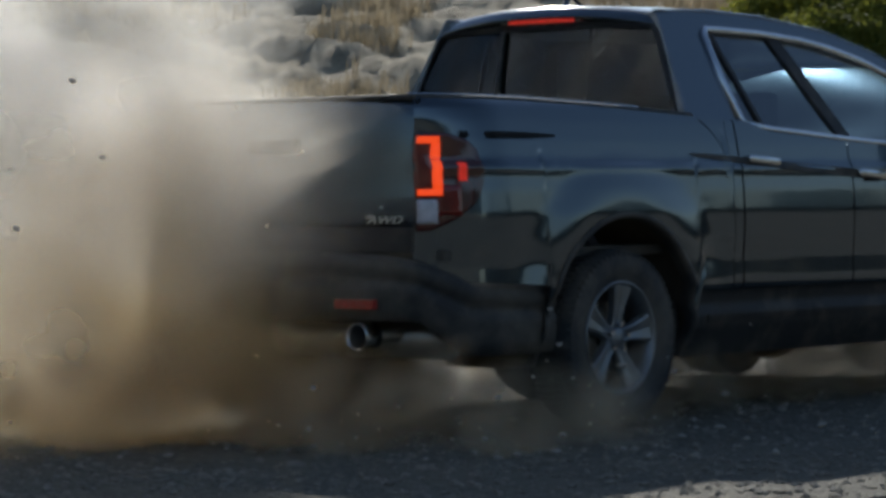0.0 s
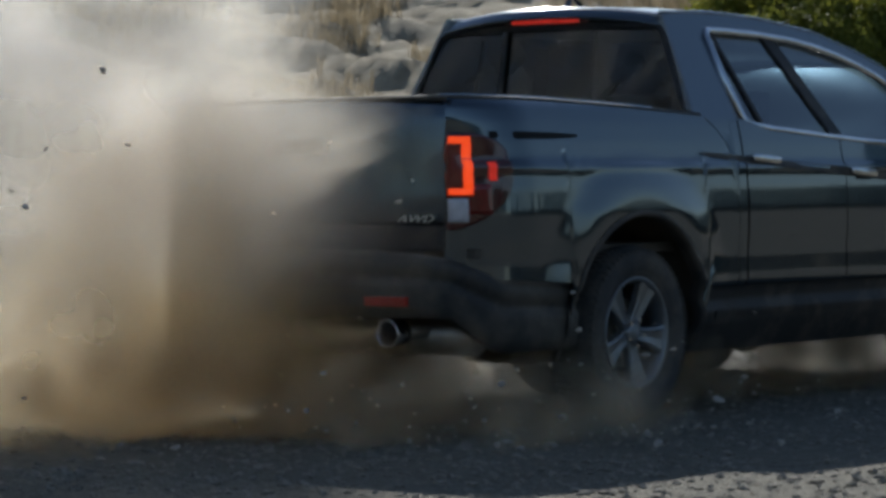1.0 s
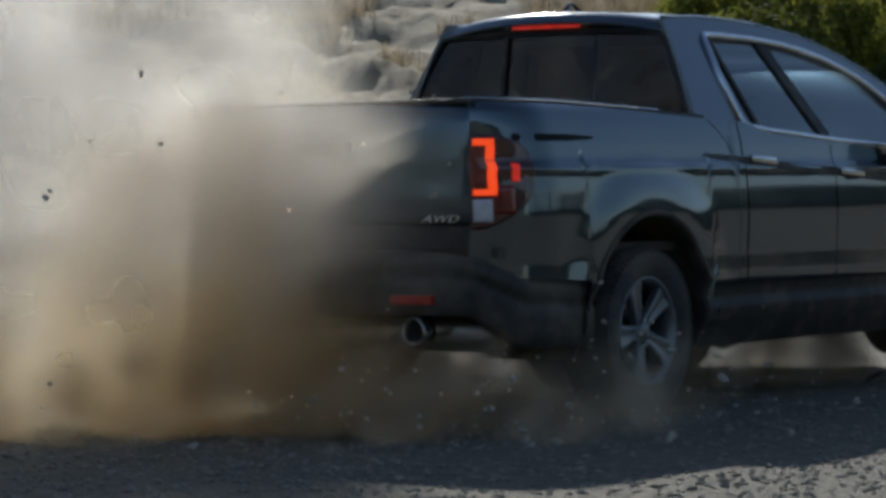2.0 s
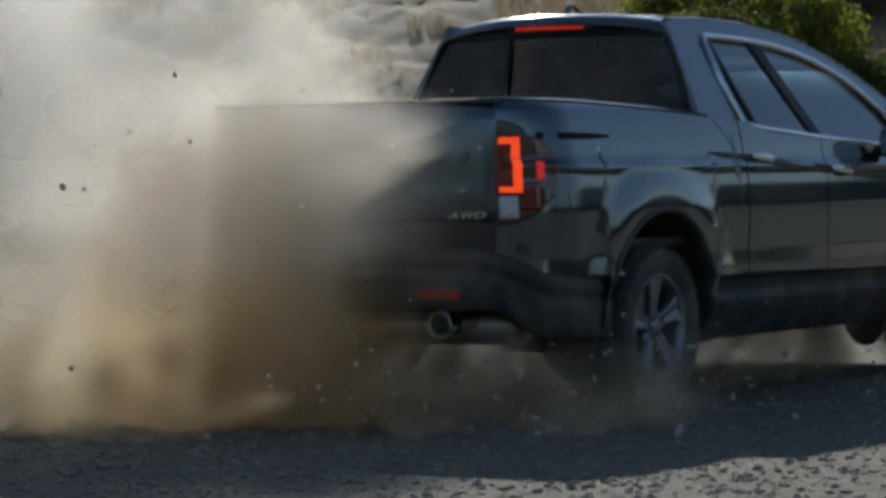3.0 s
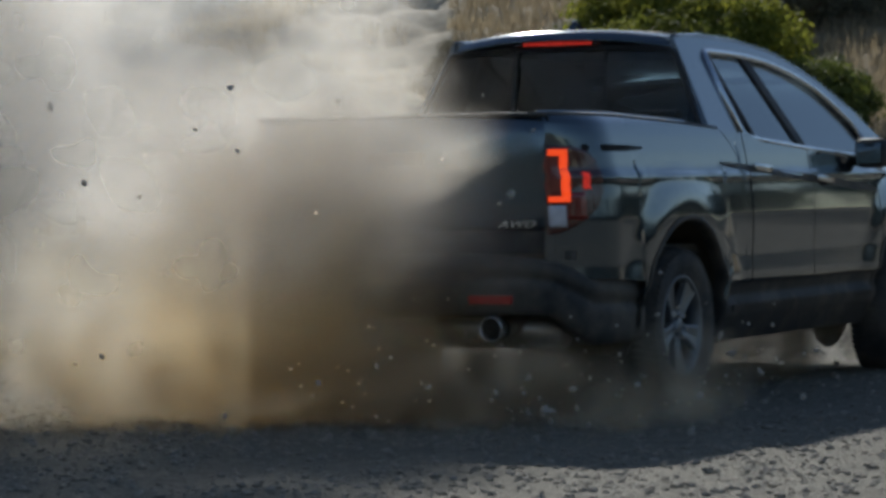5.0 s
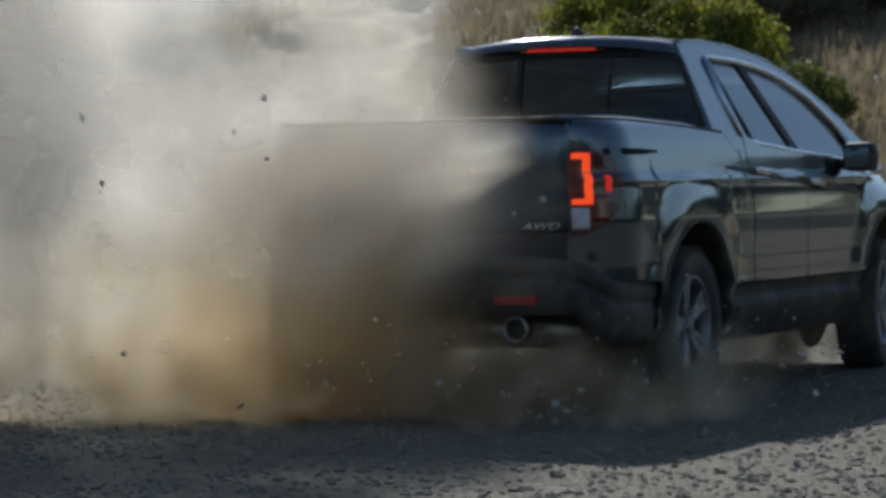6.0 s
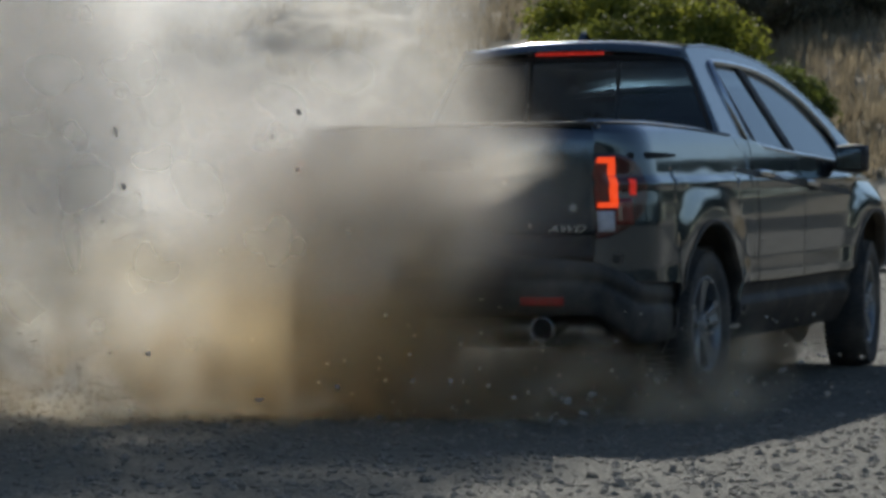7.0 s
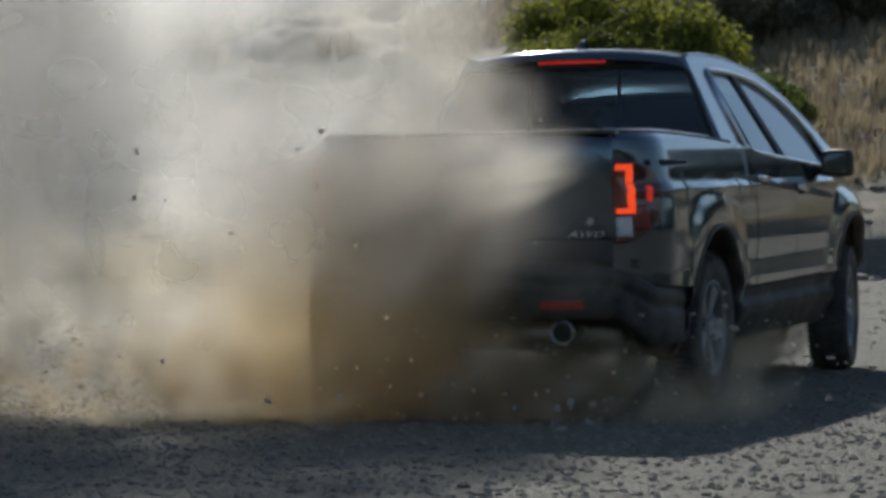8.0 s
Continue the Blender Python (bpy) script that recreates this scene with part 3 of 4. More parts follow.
    part("nose", sheet([[(k * side_x(4.05, z), 4.05 + 0.12 * (1 - k * k), z) for k in spread(-1, 1, 14)] for z in spread(0.35, 0.905, 10)]), BLACK, truck, "black front grille panel", True)
    part("headliner", box(bmesh.new(), -0.55, 0.55, 0.75, 2.2, 1.72, 1.735), CABIN, truck)
    part("cabin_floor", box(bmesh.new(), -0.82, 0.82, 0.62, 3.1, 0.53, 0.6), CABIN, truck)
    part("dashboard", box(bmesh.new(), -0.78, 0.78, 2.65, 3.1, 0.9, 1.16, 0.05), CABIN, truck)
    for x in (-0.42, 0.0, 0.42):
        seat(truck, x, 0.92, 0.46, 1.22)
    for x in (-0.38, 0.38):
        seat(truck, x, 1.75, 0.5, 1.25)
    wheels = []
    for x, y, side in ((0.832, 0.0, 1), (-0.832, 0.0, -1), (0.832, FRONT_AXLE, 1), (-0.832, FRONT_AXLE, -1)):
        wheels.append((build_wheel(truck), x, y, side))
    return truck, wheels


truck, wheels = build_truck()


# ---- ground and hillside: u runs to the right, v away from the first eye ----
EYE0, AHEAD = Vector((8.843, -10.359, 0)), radians(41)
ALONG, AWAY = Vector((math.cos(AHEAD), math.sin(AHEAD), 0)), Vector((-math.sin(AHEAD), math.cos(AHEAD), 0))


def uv_of(x, y):
    d = Vector((x, y, 0)) - EYE0
    return d.dot(ALONG), d.dot(AWAY)


def at_uv(u, v, z=0.0):
    p = EYE0 + ALONG * u + AWAY * v
    return Vector((p.x, p.y, z))


def terrain(u, v):
    """Height of the ground: a flat gravel road, a bank and hillside beyond it, a low rise behind the camera."""
    z = 0.0
    n = noise.noise(Vector((u * 0.12, v * 0.12, 3.0))) + 0.5 * noise.noise(Vector((u * 0.4, v * 0.4, 7.0)))
    toe = 40.0 + 1.2 * n
    if v > toe - 2:
        z += 0.45 * smooth(toe - 0.8, toe + 0.5, v)
        right = 0.215 * max(0, v - toe) + 0.5 * n * smooth(toe, toe + 8, v)
        # worn earth slope with slanting washed-out crests
        across, run = (v - 43.5) + 1.37 * u, u - 1.37 * (v - 43.5)
        crest = max(0.0, 1 - 2.6 * abs(noise.noise(Vector((across * 0.30, run * 0.05, 11.0)))))
        left = 0.2 * max(0, v - 42.0) + 0.42 * crest ** 2 * smooth(43, 45, v) + 0.12 * noise.noise(Vector((across * 1.1, run * 0.3, 6.0))) * smooth(43, 45, v)
        k = smooth(1.0, 6.0, u)
        z += left * (1 - k) + right * k
        z += 0.16 * max(0, v - 62)
        z += smooth(43, 46, v) * (0.22 * noise.noise(Vector((u * 0.9, v * 0.9, 4.0))) + 0.10 * noise.noise(Vector((u * 2.3, v * 2.3, 8.0))))
    if v < -14:
        z += 0.22 * (-14 - v) * smooth(-14, -24, v) + 0.4 * n * smooth(-14, -24, v)
        z = min(z, 10 + n)
    z = min(z, 9.5 + 1.5 * n) * (1 - 0.7 * smooth(26, 60, u))
    if abs(v) < 38:
        rut = 0.018 * noise.noise(Vector((u * 0.9, v * 0.9, 1.0))) + 0.008 * noise.noise(Vector((u * 3.1, v * 3.1, 2.0)))
        z += rut * (1 if v < 9.5 or v > 18 else 0.5)
    return z


def ground_material():
    """Pale compacted gravel and dust, turning to dry soil on the hillside."""
    m, n, l, b = material("gravel_ground")
    grain = noise_node(n, l, 55, 6, 0.7)
    patch = noise_node(n, l, 1.3, 5, 0.6)
    v = n.new("ShaderNodeTexVoronoi")
    v.inputs["Scale"].default_value = 38
    c = n.new("ShaderNodeTexCoord")
    l.new(c.outputs["Object"], v.inputs["Vector"])
    stone = ramp(n, l, v.outputs["Color"], [(0.15, (0.068, 0.062, 0.046)), (0.6, (0.14, 0.127, 0.097)), (0.95, (0.28, 0.252, 0.20))])
    soil = ramp(n, l, grain, [(0.3, (0.095, 0.088, 0.066)), (0.7, (0.185, 0.168, 0.13))])
    col = mix_colour(n, l, ramp(n, l, patch, [(0.38, (0.15, 0.15, 0.15)), (0.62, (0.8, 0.8, 0.8))]), stone, soil)
    # dry straw-covered soil from the foot of the bank on
    dot = n.new("ShaderNodeVectorMath")
    dot.operation = "DOT_PRODUCT"
    dot.inputs[1].default_value = tuple(AWAY)
    l.new(c.outputs["Object"], dot.inputs[0])
    zone = n.new("ShaderNodeMapRange")
    start = EYE0.dot(AWAY)
    zone.inputs["From Min"].default_value, zone.inputs["From Max"].default_value = start + 39.5, start + 42.5
    l.new(dot.outputs["Value"], zone.inputs["Value"])
    straw = ramp(n, l, noise_node(n, l, 1.1, 8, 0.7), [(0.3, (0.17, 0.135, 0.09)), (0.5, (0.33, 0.275, 0.19)), (0.7, (0.46, 0.395, 0.285))])
    col = mix_colour(n, l, zone.outputs[0], col, straw)
    l.new(col, b.inputs["Base Color"])
    b.inputs["Roughness"].default_value = 0.95
    add = n.new("ShaderNodeMath")
    add.operation = "ADD"
    l.new(v.outputs["Distance"], add.inputs[0])
    l.new(grain, add.inputs[1])
    bump(n, l, b, add.outputs[0], 1.0, 0.012)
    return m


def stone_material(name, a, c):
    m, n, l, b = material(name)
    g = n.new("ShaderNodeNewGeometry")
    tone = ramp(n, l, g.outputs["Random Per Island"], [(0.0, a), (1.0, c)])
    l.new(mix_colour(n, l, noise_node(n, l, 90, 3), tone, tuple(k * 0.75 for k in c)), b.inputs["Base Color"])
    b.inputs["Roughness"].default_value = 0.92
    return m


def leaf_material(name, a, c, through=0.45):
    """Leaves that differ one by one and let some light through."""
    m, n, l, b = material(name)
    g = n.new("ShaderNodeNewGeometry")
    tone = ramp(n, l, g.outputs["Random Per Island"], [(0.0, a), (1.0, c)])
    tone = mix_colour(n, l, noise_node(n, l, 1.6, 3), tone, tuple(k * 0.7 for k in a))
    l.new(tone, b.inputs["Base Color"])
    b.inputs["Roughness"].default_value = 0.7
    t, x = n.new("ShaderNodeBsdfTranslucent"), n.new("ShaderNodeMixShader")
    l.new(tone, t.inputs[0])
    x.inputs[0].default_value = through
    l.new(b.outputs[0], x.inputs[1])
    l.new(t.outputs[0], x.inputs[2])
    l.new(x.outputs[0], n["Material Output"].inputs[0])
    return m


def mesh_of(name, verts, faces, mat, smooth_faces=False):
    me = bpy.data.meshes.new(name)
    me.from_pydata(verts, [], faces)
    me.materials.append(mat)
    if smooth_faces:
        me.polygons.foreach_set("use_smooth", [True] * len(me.polygons))
    me.update()
    return me


GROUND = ground_material()


def build_ground():
    us = sorted(set([-900, -500, -250, -120, -80] + spread(-60, -16, 22) + spread(-16, 22, 110) + spread(22, 60, 19) + [80, 120, 250, 500, 900]))
    vs = sorted(set([-900, -400, -150, -80] + spread(-60, -4, 28) + spread(-4, 6, 10) + spread(6, 22, 90) + spread(22, 38, 40) + spread(38, 64, 104) + spread(64, 110, 23) + [150, 250, 500, 1200]))
    verts = [at_uv(u, v, terrain(u, v)) for v in vs for u in us]
    w = len(us)
    faces = [(j * w + i, j * w + i + 1, (j + 1) * w + i + 1, (j + 1) * w + i) for j in range(len(vs) - 1) for i in range(w - 1)]
    tagged(new("ground", mesh_of("ground", verts, faces, GROUND, True)), "pale dusty gravel road running up into a dry hillside", "ground", kind="structure")


build_ground()
rng = random.Random(11)


def pebble(rng, size):
    """A small broken stone: a squashed, dented octahedron with its edges cut."""
    pts = [Vector(p) for p in ((1, 0, 0), (-1, 0, 0), (0, 1, 0), (0, -1, 0), (0, 0, 1), (0, 0, -1), (0.6, 0.6, 0.5), (-0.6, 0.55, 0.5), (-0.6, -0.6, 0.45), (0.6, -0.6, 0.5))]
    sx, sy, sz = size * rng.uniform(0.8, 1.4), size * rng.uniform(0.7, 1.1), size * rng.uniform(0.45, 0.8)
    turn = Matrix.Rotation(rng.uniform(0, 6.28), 3, "Z") @ Matrix.Rotation(rng.uniform(-0.4, 0.4), 3, "X")
    pts = [turn @ Vector((p.x * sx * rng.uniform(0.75, 1.15), p.y * sy * rng.uniform(0.75, 1.15), p.z * sz * rng.uniform(0.8, 1.15))) for p in pts]
    faces = [(4, 6, 7), (4, 7, 8), (4, 8, 9), (4, 9, 6), (6, 0, 2), (6, 2, 7), (7, 2, 1), (7, 1, 8), (8, 1, 3), (8, 3, 9), (9, 3, 0), (9, 0, 6), (5, 2, 0), (5, 1, 2), (5, 3, 1), (5, 0, 3)]
    return pts, faces


def scatter_gravel(name, label, count, u0, u1, v0, v1, small, big, mat, rng, power=3.0):
    verts, faces = [], []
    for _ in range(count):
        u, v = rng.uniform(u0, u1), v0 + (v1 - v0) * rng.random() ** 1.25
        if noise.noise(Vector((u * 0.7, v * 0.7, 5.0))) < -0.25 and rng.random() < 0.7:
            continue
        size = small + (big - small) * rng.random() ** power
        pts, fs = pebble(rng, size)
        base = at_uv(u, v, terrain(u, v) + size * 0.1)
        k = len(verts)
        verts += [base + p for p in pts]
        faces += [tuple(i + k for i in f) for f in fs]
    tagged(new(name, mesh_of(name, verts, faces, mat)), label, "gravel", kind="stuff")


PALE_STONE = stone_material("pale_gravel", (0.13, 0.115, 0.09), (0.34, 0.305, 0.25))
scatter_gravel("gravel", "pale broken gravel strewn over the road", 42000, -3.0, 9.5, 8.3, 17, 0.004, 0.022, PALE_STONE, rng)
scatter_gravel("gravel", "pale broken stones beyond the road", 9000, -6, 16, 17, 41, 0.008, 0.03, PALE_STONE, rng)
scatter_gravel("rubble", "loose rocks along the foot of the bank", 1500, -8, 20, 39, 50, 0.03, 0.17, PALE_STONE, rng, 4)


# ---- hillside growth ----
def scatter_grass(name, label, count, u0, u1, v0, v1, tall, mat, rng, keep):
    verts, faces = [], []
    for _ in range(count):
        u, v = rng.uniform(u0, u1), rng.uniform(v0, v1)
        if not keep(u, v):
            continue
        base = at_uv(u, v, terrain(u, v) - 0.03)
        for _b in range(3):
            h, a, lean = tall * rng.uniform(0.45, 1.1), rng.uniform(0, 6.28), rng.uniform(0.1, 0.6)
            p = base + Vector((rng.uniform(-0.08, 0.08), rng.uniform(-0.08, 0.08), 0))
            side = Vector((math.cos(a), math.sin(a), 0)) * 0.011
            bend = Vector((-math.sin(a), math.cos(a), 0)) * h * lean
            k = len(verts)
            verts += [p - side, p + side, p + bend * 0.4 + Vector((0, 0, h * 0.6)) + side * 0.7, p + bend * 0.4 + Vector((0, 0, h * 0.6)) - side * 0.7, p + bend + Vector((0, 0, h))]
            faces += [(k, k + 1, k + 2, k + 3), (k + 3, k + 2, k + 4)]
    tagged(new(name, mesh_of(name, verts, faces, mat)), label, "grass", kind="stuff")


DRY = leaf_material("dry_grass", (0.30, 0.235, 0.145), (0.56, 0.47, 0.32), 0.45)
rng = random.Random(12)
scatter_grass("dry_grass", "straw-coloured dry grass on the bank", 40000, -10, 24, 41, 66, 0.42, DRY, rng,
              lambda u, v: (u > 3 and noise.noise(Vector((u * 0.35, v * 0.3, 9))) > -0.28) or (u <= 3 and noise.noise(Vector((u * 0.5, v * 0.5, 2))) > 0.22))


def build_bush(name, label, width, depth, height, leaves, leaf, mat, wood, seed):
    """A shrub: forking stems and thousands of small leaves in uneven clumps with gaps."""
    rng = random.Random(seed)
    root = thing(name, label, "bush")
    bm = bmesh.new()
    clumps = []
    for k in range(26):
        a, r = rng.uniform(0, 6.28), math.sqrt(rng.random())
        p = Vector((math.cos(a) * r * width * 0.42, math.sin(a) * r * depth * 0.42, height * (0.30 + 0.62 * rng.random() * (1 - 0.45 * r * r))))
        clumps.append((p, rng.uniform(0.14, 0.26) * min(width, height)))
    for p, r in clumps[::2]:
        b = tube([(0, 0, -0.15), (p.x * 0.35, p.y * 0.35, p.z * 0.5), tuple(p)], 0.022, 5)
        m = bpy.data.meshes.new("tmp")
        b.to_mesh(m)
        b.free()
        bm.from_mesh(m)
        bpy.data.meshes.remove(m)
    part("stem", bm, wood, root, "brown woody stems")
    verts, faces = [], []
    for _ in range(leaves):
        c, r = clumps[int(rng.random() * len(clumps))]
        d = Vector((rng.gauss(0, 1), rng.gauss(0, 1), rng.gauss(0, 0.8)))
        d = d.normalized() * r * (0.35 + 0.75 * rng.random() ** 0.6)
        p = c + d
        if p.z < 0.03:
            p.z = 0.03 + rng.random() * 0.2
        nrm = (d.normalized() + Vector((rng.uniform(-0.9, 0.9), rng.uniform(-0.9, 0.9), rng.uniform(-0.2, 1.0)))).normalized()
        t = nrm.orthogonal().normalized()
        t = Matrix.Rotation(rng.uniform(0, 6.28), 3, nrm) @ t
        s = nrm.cross(t)
        k, h = len(verts), leaf * rng.uniform(0.6, 1.25)
        verts += [p - t * h, p + s * h * 0.42, p + t * h, p - s * h * 0.42]
        faces.append((k, k + 1, k + 2, k + 3))
    o = new("leaves", mesh_of("leaves", verts, faces, mat))
    o.parent = root
    return root


WOOD = plain("bush_wood", (0.10, 0.075, 0.05), 0.9)
LEAF_GREEN = leaf_material("yellow_green_leaves", (0.16, 0.185, 0.025), (0.46, 0.44, 0.07), 0.6)
LEAF_DARK = leaf_material("dark_green_leaves", (0.075, 0.105, 0.02), (0.23, 0.25, 0.05), 0.5)
LEAF_GREY = leaf_material("grey_brown_brush", (0.13, 0.115, 0.072), (0.32, 0.285, 0.19), 0.4)
LEAF_BLUE = leaf_material("blue_green_leaves", (0.015, 0.032, 0.026), (0.045, 0.07, 0.052), 0.25)
bush_green = build_bush("bush", "yellow-green leafy bush on the dry bank", 2.2, 1.8, 2.0, 11000, 0.055, LEAF_GREEN, WOOD, 1)
bush_dark = build_bush("bush", "dark green leafy bush on the dry bank", 1.9, 1.6, 1.5, 9000, 0.05, LEAF_DARK, WOOD, 2)
bush_grey = build_bush("bush", "grey-brown dry brush on the hillside", 2.4, 1.8, 1.5, 8000, 0.045, LEAF_GREY, WOOD, 3)
bush_blue = build_bush("bush", "blue-green tree crown high on the hillside", 4.5, 4.0, 4.5, 11000, 0.12, LEAF_BLUE, WOOD, 4)


def put(ob, u, v, sink=0.0, turn=0, size=1.0, first=False):
    u -= 0.0174 * max(v, 0)
    p = at_uv(u, v, terrain(u, v) - sink)
    m = pose(p.x, p.y, p.z, 0, 0, turn)
    if first:
        ob.matrix_basis = m
    else:
        c = copy_thing(ob, m)
        c.scale = (size, size, size)


put(bush_green, 6.5, 46.3, 0.1, 10, 1, True)
for u, v, s, a in ((7.4, 46.6, 1.05, 150), (8.1, 47.6, 1.2, 250), (11.9, 60.5, 1.0, 30), (6.9, 48.6, 1.25, 300), (12.7, 61.5, 0.8, 120)):
    put(bush_green, u, v, 0.1, a, s)
put(bush_dark, 9.1, 45.6, 0.15, 0, 1, True)
for u, v, s, a in ((8.5, 45.2, 0.8, 80), (9.3, 46.6, 0.9, 200), (14.8, 58, 1.0, 10), (16.3, 60, 1.2, 90)):
    put(bush_dark, u, v, 0.12, a, s)
put(bush_grey, 10.4, 55.5, 0.1, 0, 1, True)
for u, v, s, a in ((11.3, 56.5, 1.1, 60), (12.4, 57.2, 1.15, 140), (13.5, 57.5, 1.2, 200), (9.6, 54.5, 1.0, 250), (14.6, 58.5, 1.2, 20), (10.6, 58.5, 1.3, 320), (12.0, 59.5, 1.3, 280), (4.6, 49.5, 0.55, 40), (4.0, 52.0, 0.6, 160), (7.6, 54, 1.2, 5)):
    put(bush_grey, u, v, 0.12, a, s)
put(bush_blue, 15.2, 76, 0.3, 0, 1, True)
for u, v, s, a in ((19.5, 78, 1.2, 90), (11.5, 80, 1.0, 180), (24, 82, 1.2, 30)):
    put(bush_blue, u, v, 0.3, a, s)
# dark brush on the rise behind the camera, which the flank mirrors
for k in range(22):
    put(bush_blue, -44 + k * 4.1 + rng.uniform(-1, 1), -31 + rng.uniform(-3, 3), 0.4, k * 47, rng.uniform(0.85, 1.25))

# trees along the road ahead, dark in the paint of the flank
for k in range(24):
    a, far = radians(-38 + k * 4.1), 52 + rng.uniform(-2.5, 4)
    put(bush_blue, 2.7 + far * math.cos(a), 14 + far * math.sin(a), 0.4, k * 61, rng.uniform(0.95, 1.35))


# ---- the dust plume and the stones that the rear wheels throw ----
def truck_pose(t):
    """The truck's pose between its rows."""
    for a, b in zip(TRUCK_ROWS, TRUCK_ROWS[1:]):
        if t <= b[0]:
            k = (t - a[0]) / (b[0] - a[0])
            return pose(*[p + (q - p) * k for p, q in zip(a[1:], b[1:])])
    return pose(*TRUCK_ROWS[-1][1:])


CORNER = Vector((0.75, -1.09, 0.0))
CORNER_START = truck_pose(0) @ CORNER


def corner_shift(t):
    d = truck_pose(t) @ CORNER - CORNER_START
    return Vector((d.x, d.y, 0))


def dust_material(name, colour, opacity, wisp):
    """Fine airborne dust: lets most light pass, scatters the rest forwards; thin at the rim of each wisp."""
    m, n, l, b = material(name)
    uv = n.new("ShaderNodeUVMap")
    uv.uv_map = "wisp"
    sub = n.new("ShaderNodeVectorMath")
    sub.operation = "DISTANCE"
    sub.inputs[1].default_value = (0.5, 0.5, 0)
    l.new(uv.outputs[0], sub.inputs[0])
    edge = n.new("ShaderNodeMapRange")
    edge.interpolation_type = "SMOOTHERSTEP"
    edge.inputs["From Min"].default_value, edge.inputs["From Max"].default_value = 0.5, 0.02
    l.new(sub.outputs["Value"], edge.inputs["Value"])
    curl = ramp(n, l, noise_node(n, l, wisp, 2, 0.5), [(0.3, (0.25, 0.25, 0.25)), (0.68, (1, 1, 1))])
    mul = n.new("ShaderNodeMath")
    mul.operation = "MULTIPLY"
    l.new(edge.outputs[0], mul.inputs[0])
    l.new(curl, mul.inputs[1])
    amount = n.new("ShaderNodeMath")
    amount.operation, amount.inputs[1].default_value = "MULTIPLY", opacity
    l.new(mul.outputs[0], amount.inputs[0])
    through_, face, both = n.new("ShaderNodeBsdfTranslucent"), n.new("ShaderNodeBsdfDiffuse"), n.new("ShaderNodeMixShader")
    through_.inputs[0].default_value, face.inputs[0].default_value = (*colour, 1), (*colour, 1)
    both.inputs[0].default_value = 0.15
    l.new(through_.outputs[0], both.inputs[1])
    l.new(face.outputs[0], both.inputs[2])
    clear, mixed = n.new("ShaderNodeBsdfTransparent"), n.new("ShaderNodeMixShader")
    l.new(amount.outputs[0], mixed.inputs[0])
    l.new(clear.outputs[0], mixed.inputs[1])
    l.new(both.outputs[0], mixed.inputs[2])
    l.new(mixed.outputs[0], n["Material Output"].inputs[0])
    return m


def puff_mesh(name, radius, wisps, mat, rng):
    """A puff: a cloud of thin, soft-edged wisps scattered through a ball."""
    bm = bmesh.new()
    layer = bm.loops.layers.uv.new("wisp")
    for _ in range(wisps):
        c = Vector((rng.gauss(0, 1), rng.gauss(0, 1), rng.gauss(0, 0.8))) * radius * 0.42
        normal = (SUN_TO + Vector((rng.gauss(0, 0.2), rng.gauss(0, 0.2), 0.3 + rng.gauss(0, 0.2)))).normalized()
        t = Matrix.Rotation(rng.uniform(0, 6.28), 3, normal) @ normal.orthogonal().normalized()
        s = normal.cross(t)
        a, b = radius * rng.uniform(0.55, 1.0), radius * rng.uniform(0.45, 0.8)
        vs = [bm.verts.new(c + t * a * i + s * b * j) for i, j in ((-1, -1), (1, -1), (1, 1), (-1, 1))]
        f = bm.faces.new(vs)
        for loop, at in zip(f.loops, ((0, 0), (1, 0), (1, 1), (0, 1))):
            loop[layer].uv = at
    me = bpy.data.meshes.new(name)
    bm.to_mesh(me)
    bm.free()
    me.materials.append(mat)
    return me


DUST = dust_material("pale_dust", (0.87, 0.845, 0.80), 0.36, 2.0)
DUST_THIN = dust_material("thin_dust", (0.88, 0.82, 0.72), 0.25, 2.4)
DUST_BROWN = dust_material("brown_ground_dust", (0.68, 0.57, 0.40), 0.34, 4.0)
# browner copy of the pale dust: dimmer light low down is in its colour
DUST_DIM = dust_material("dim_tinted_dust", (0.83, 0.75, 0.59), 0.36, 2.2)
# shaded copy: the truck's shade on the dust is put into its colour
DUST_SHADE = dust_material("shade_tinted_dust", (0.73, 0.61, 0.39), 0.26, 2.6)
rng = random.Random(21)
PUFFS = [puff_mesh("dust_puff", 0.70, 7, DUST, rng) for _ in range(7)]
SHADE_PUFFS = [puff_mesh("dust_puff", 0.50, 6, DUST_SHADE, rng) for _ in range(5)]
DIM_PUFFS = [puff_mesh("dust_puff", 0.66, 7, DUST_DIM, rng) for _ in range(5)]
VEILS = [puff_mesh("dust_veil", 0.55, 4, DUST_THIN, rng) for _ in range(4)]
SPLASHES = [puff_mesh("dust_splash", 0.24, 6, DUST_BROWN, rng) for _ in range(6)]
moving_dust = []


def add_dust(meshes, name, label, a, z, b, follow, rise, rng, group):
    """A puff at a metres right of, b beyond and z above the truck's rear corner."""
    ob = tagged(new(name, meshes[int(rng.random() * len(meshes))]), label, "dust cloud", group, "stuff")
    p = CORNER_START + ALONG * a + AWAY * b + Vector((0, 0, z))
    turn = [rng.uniform(-12, 12) for _ in range(3)]
    spin = [rng.uniform(-4, 4) for _ in range(3)]
    moving_dust.append((ob, p, follow, rise, turn, spin))


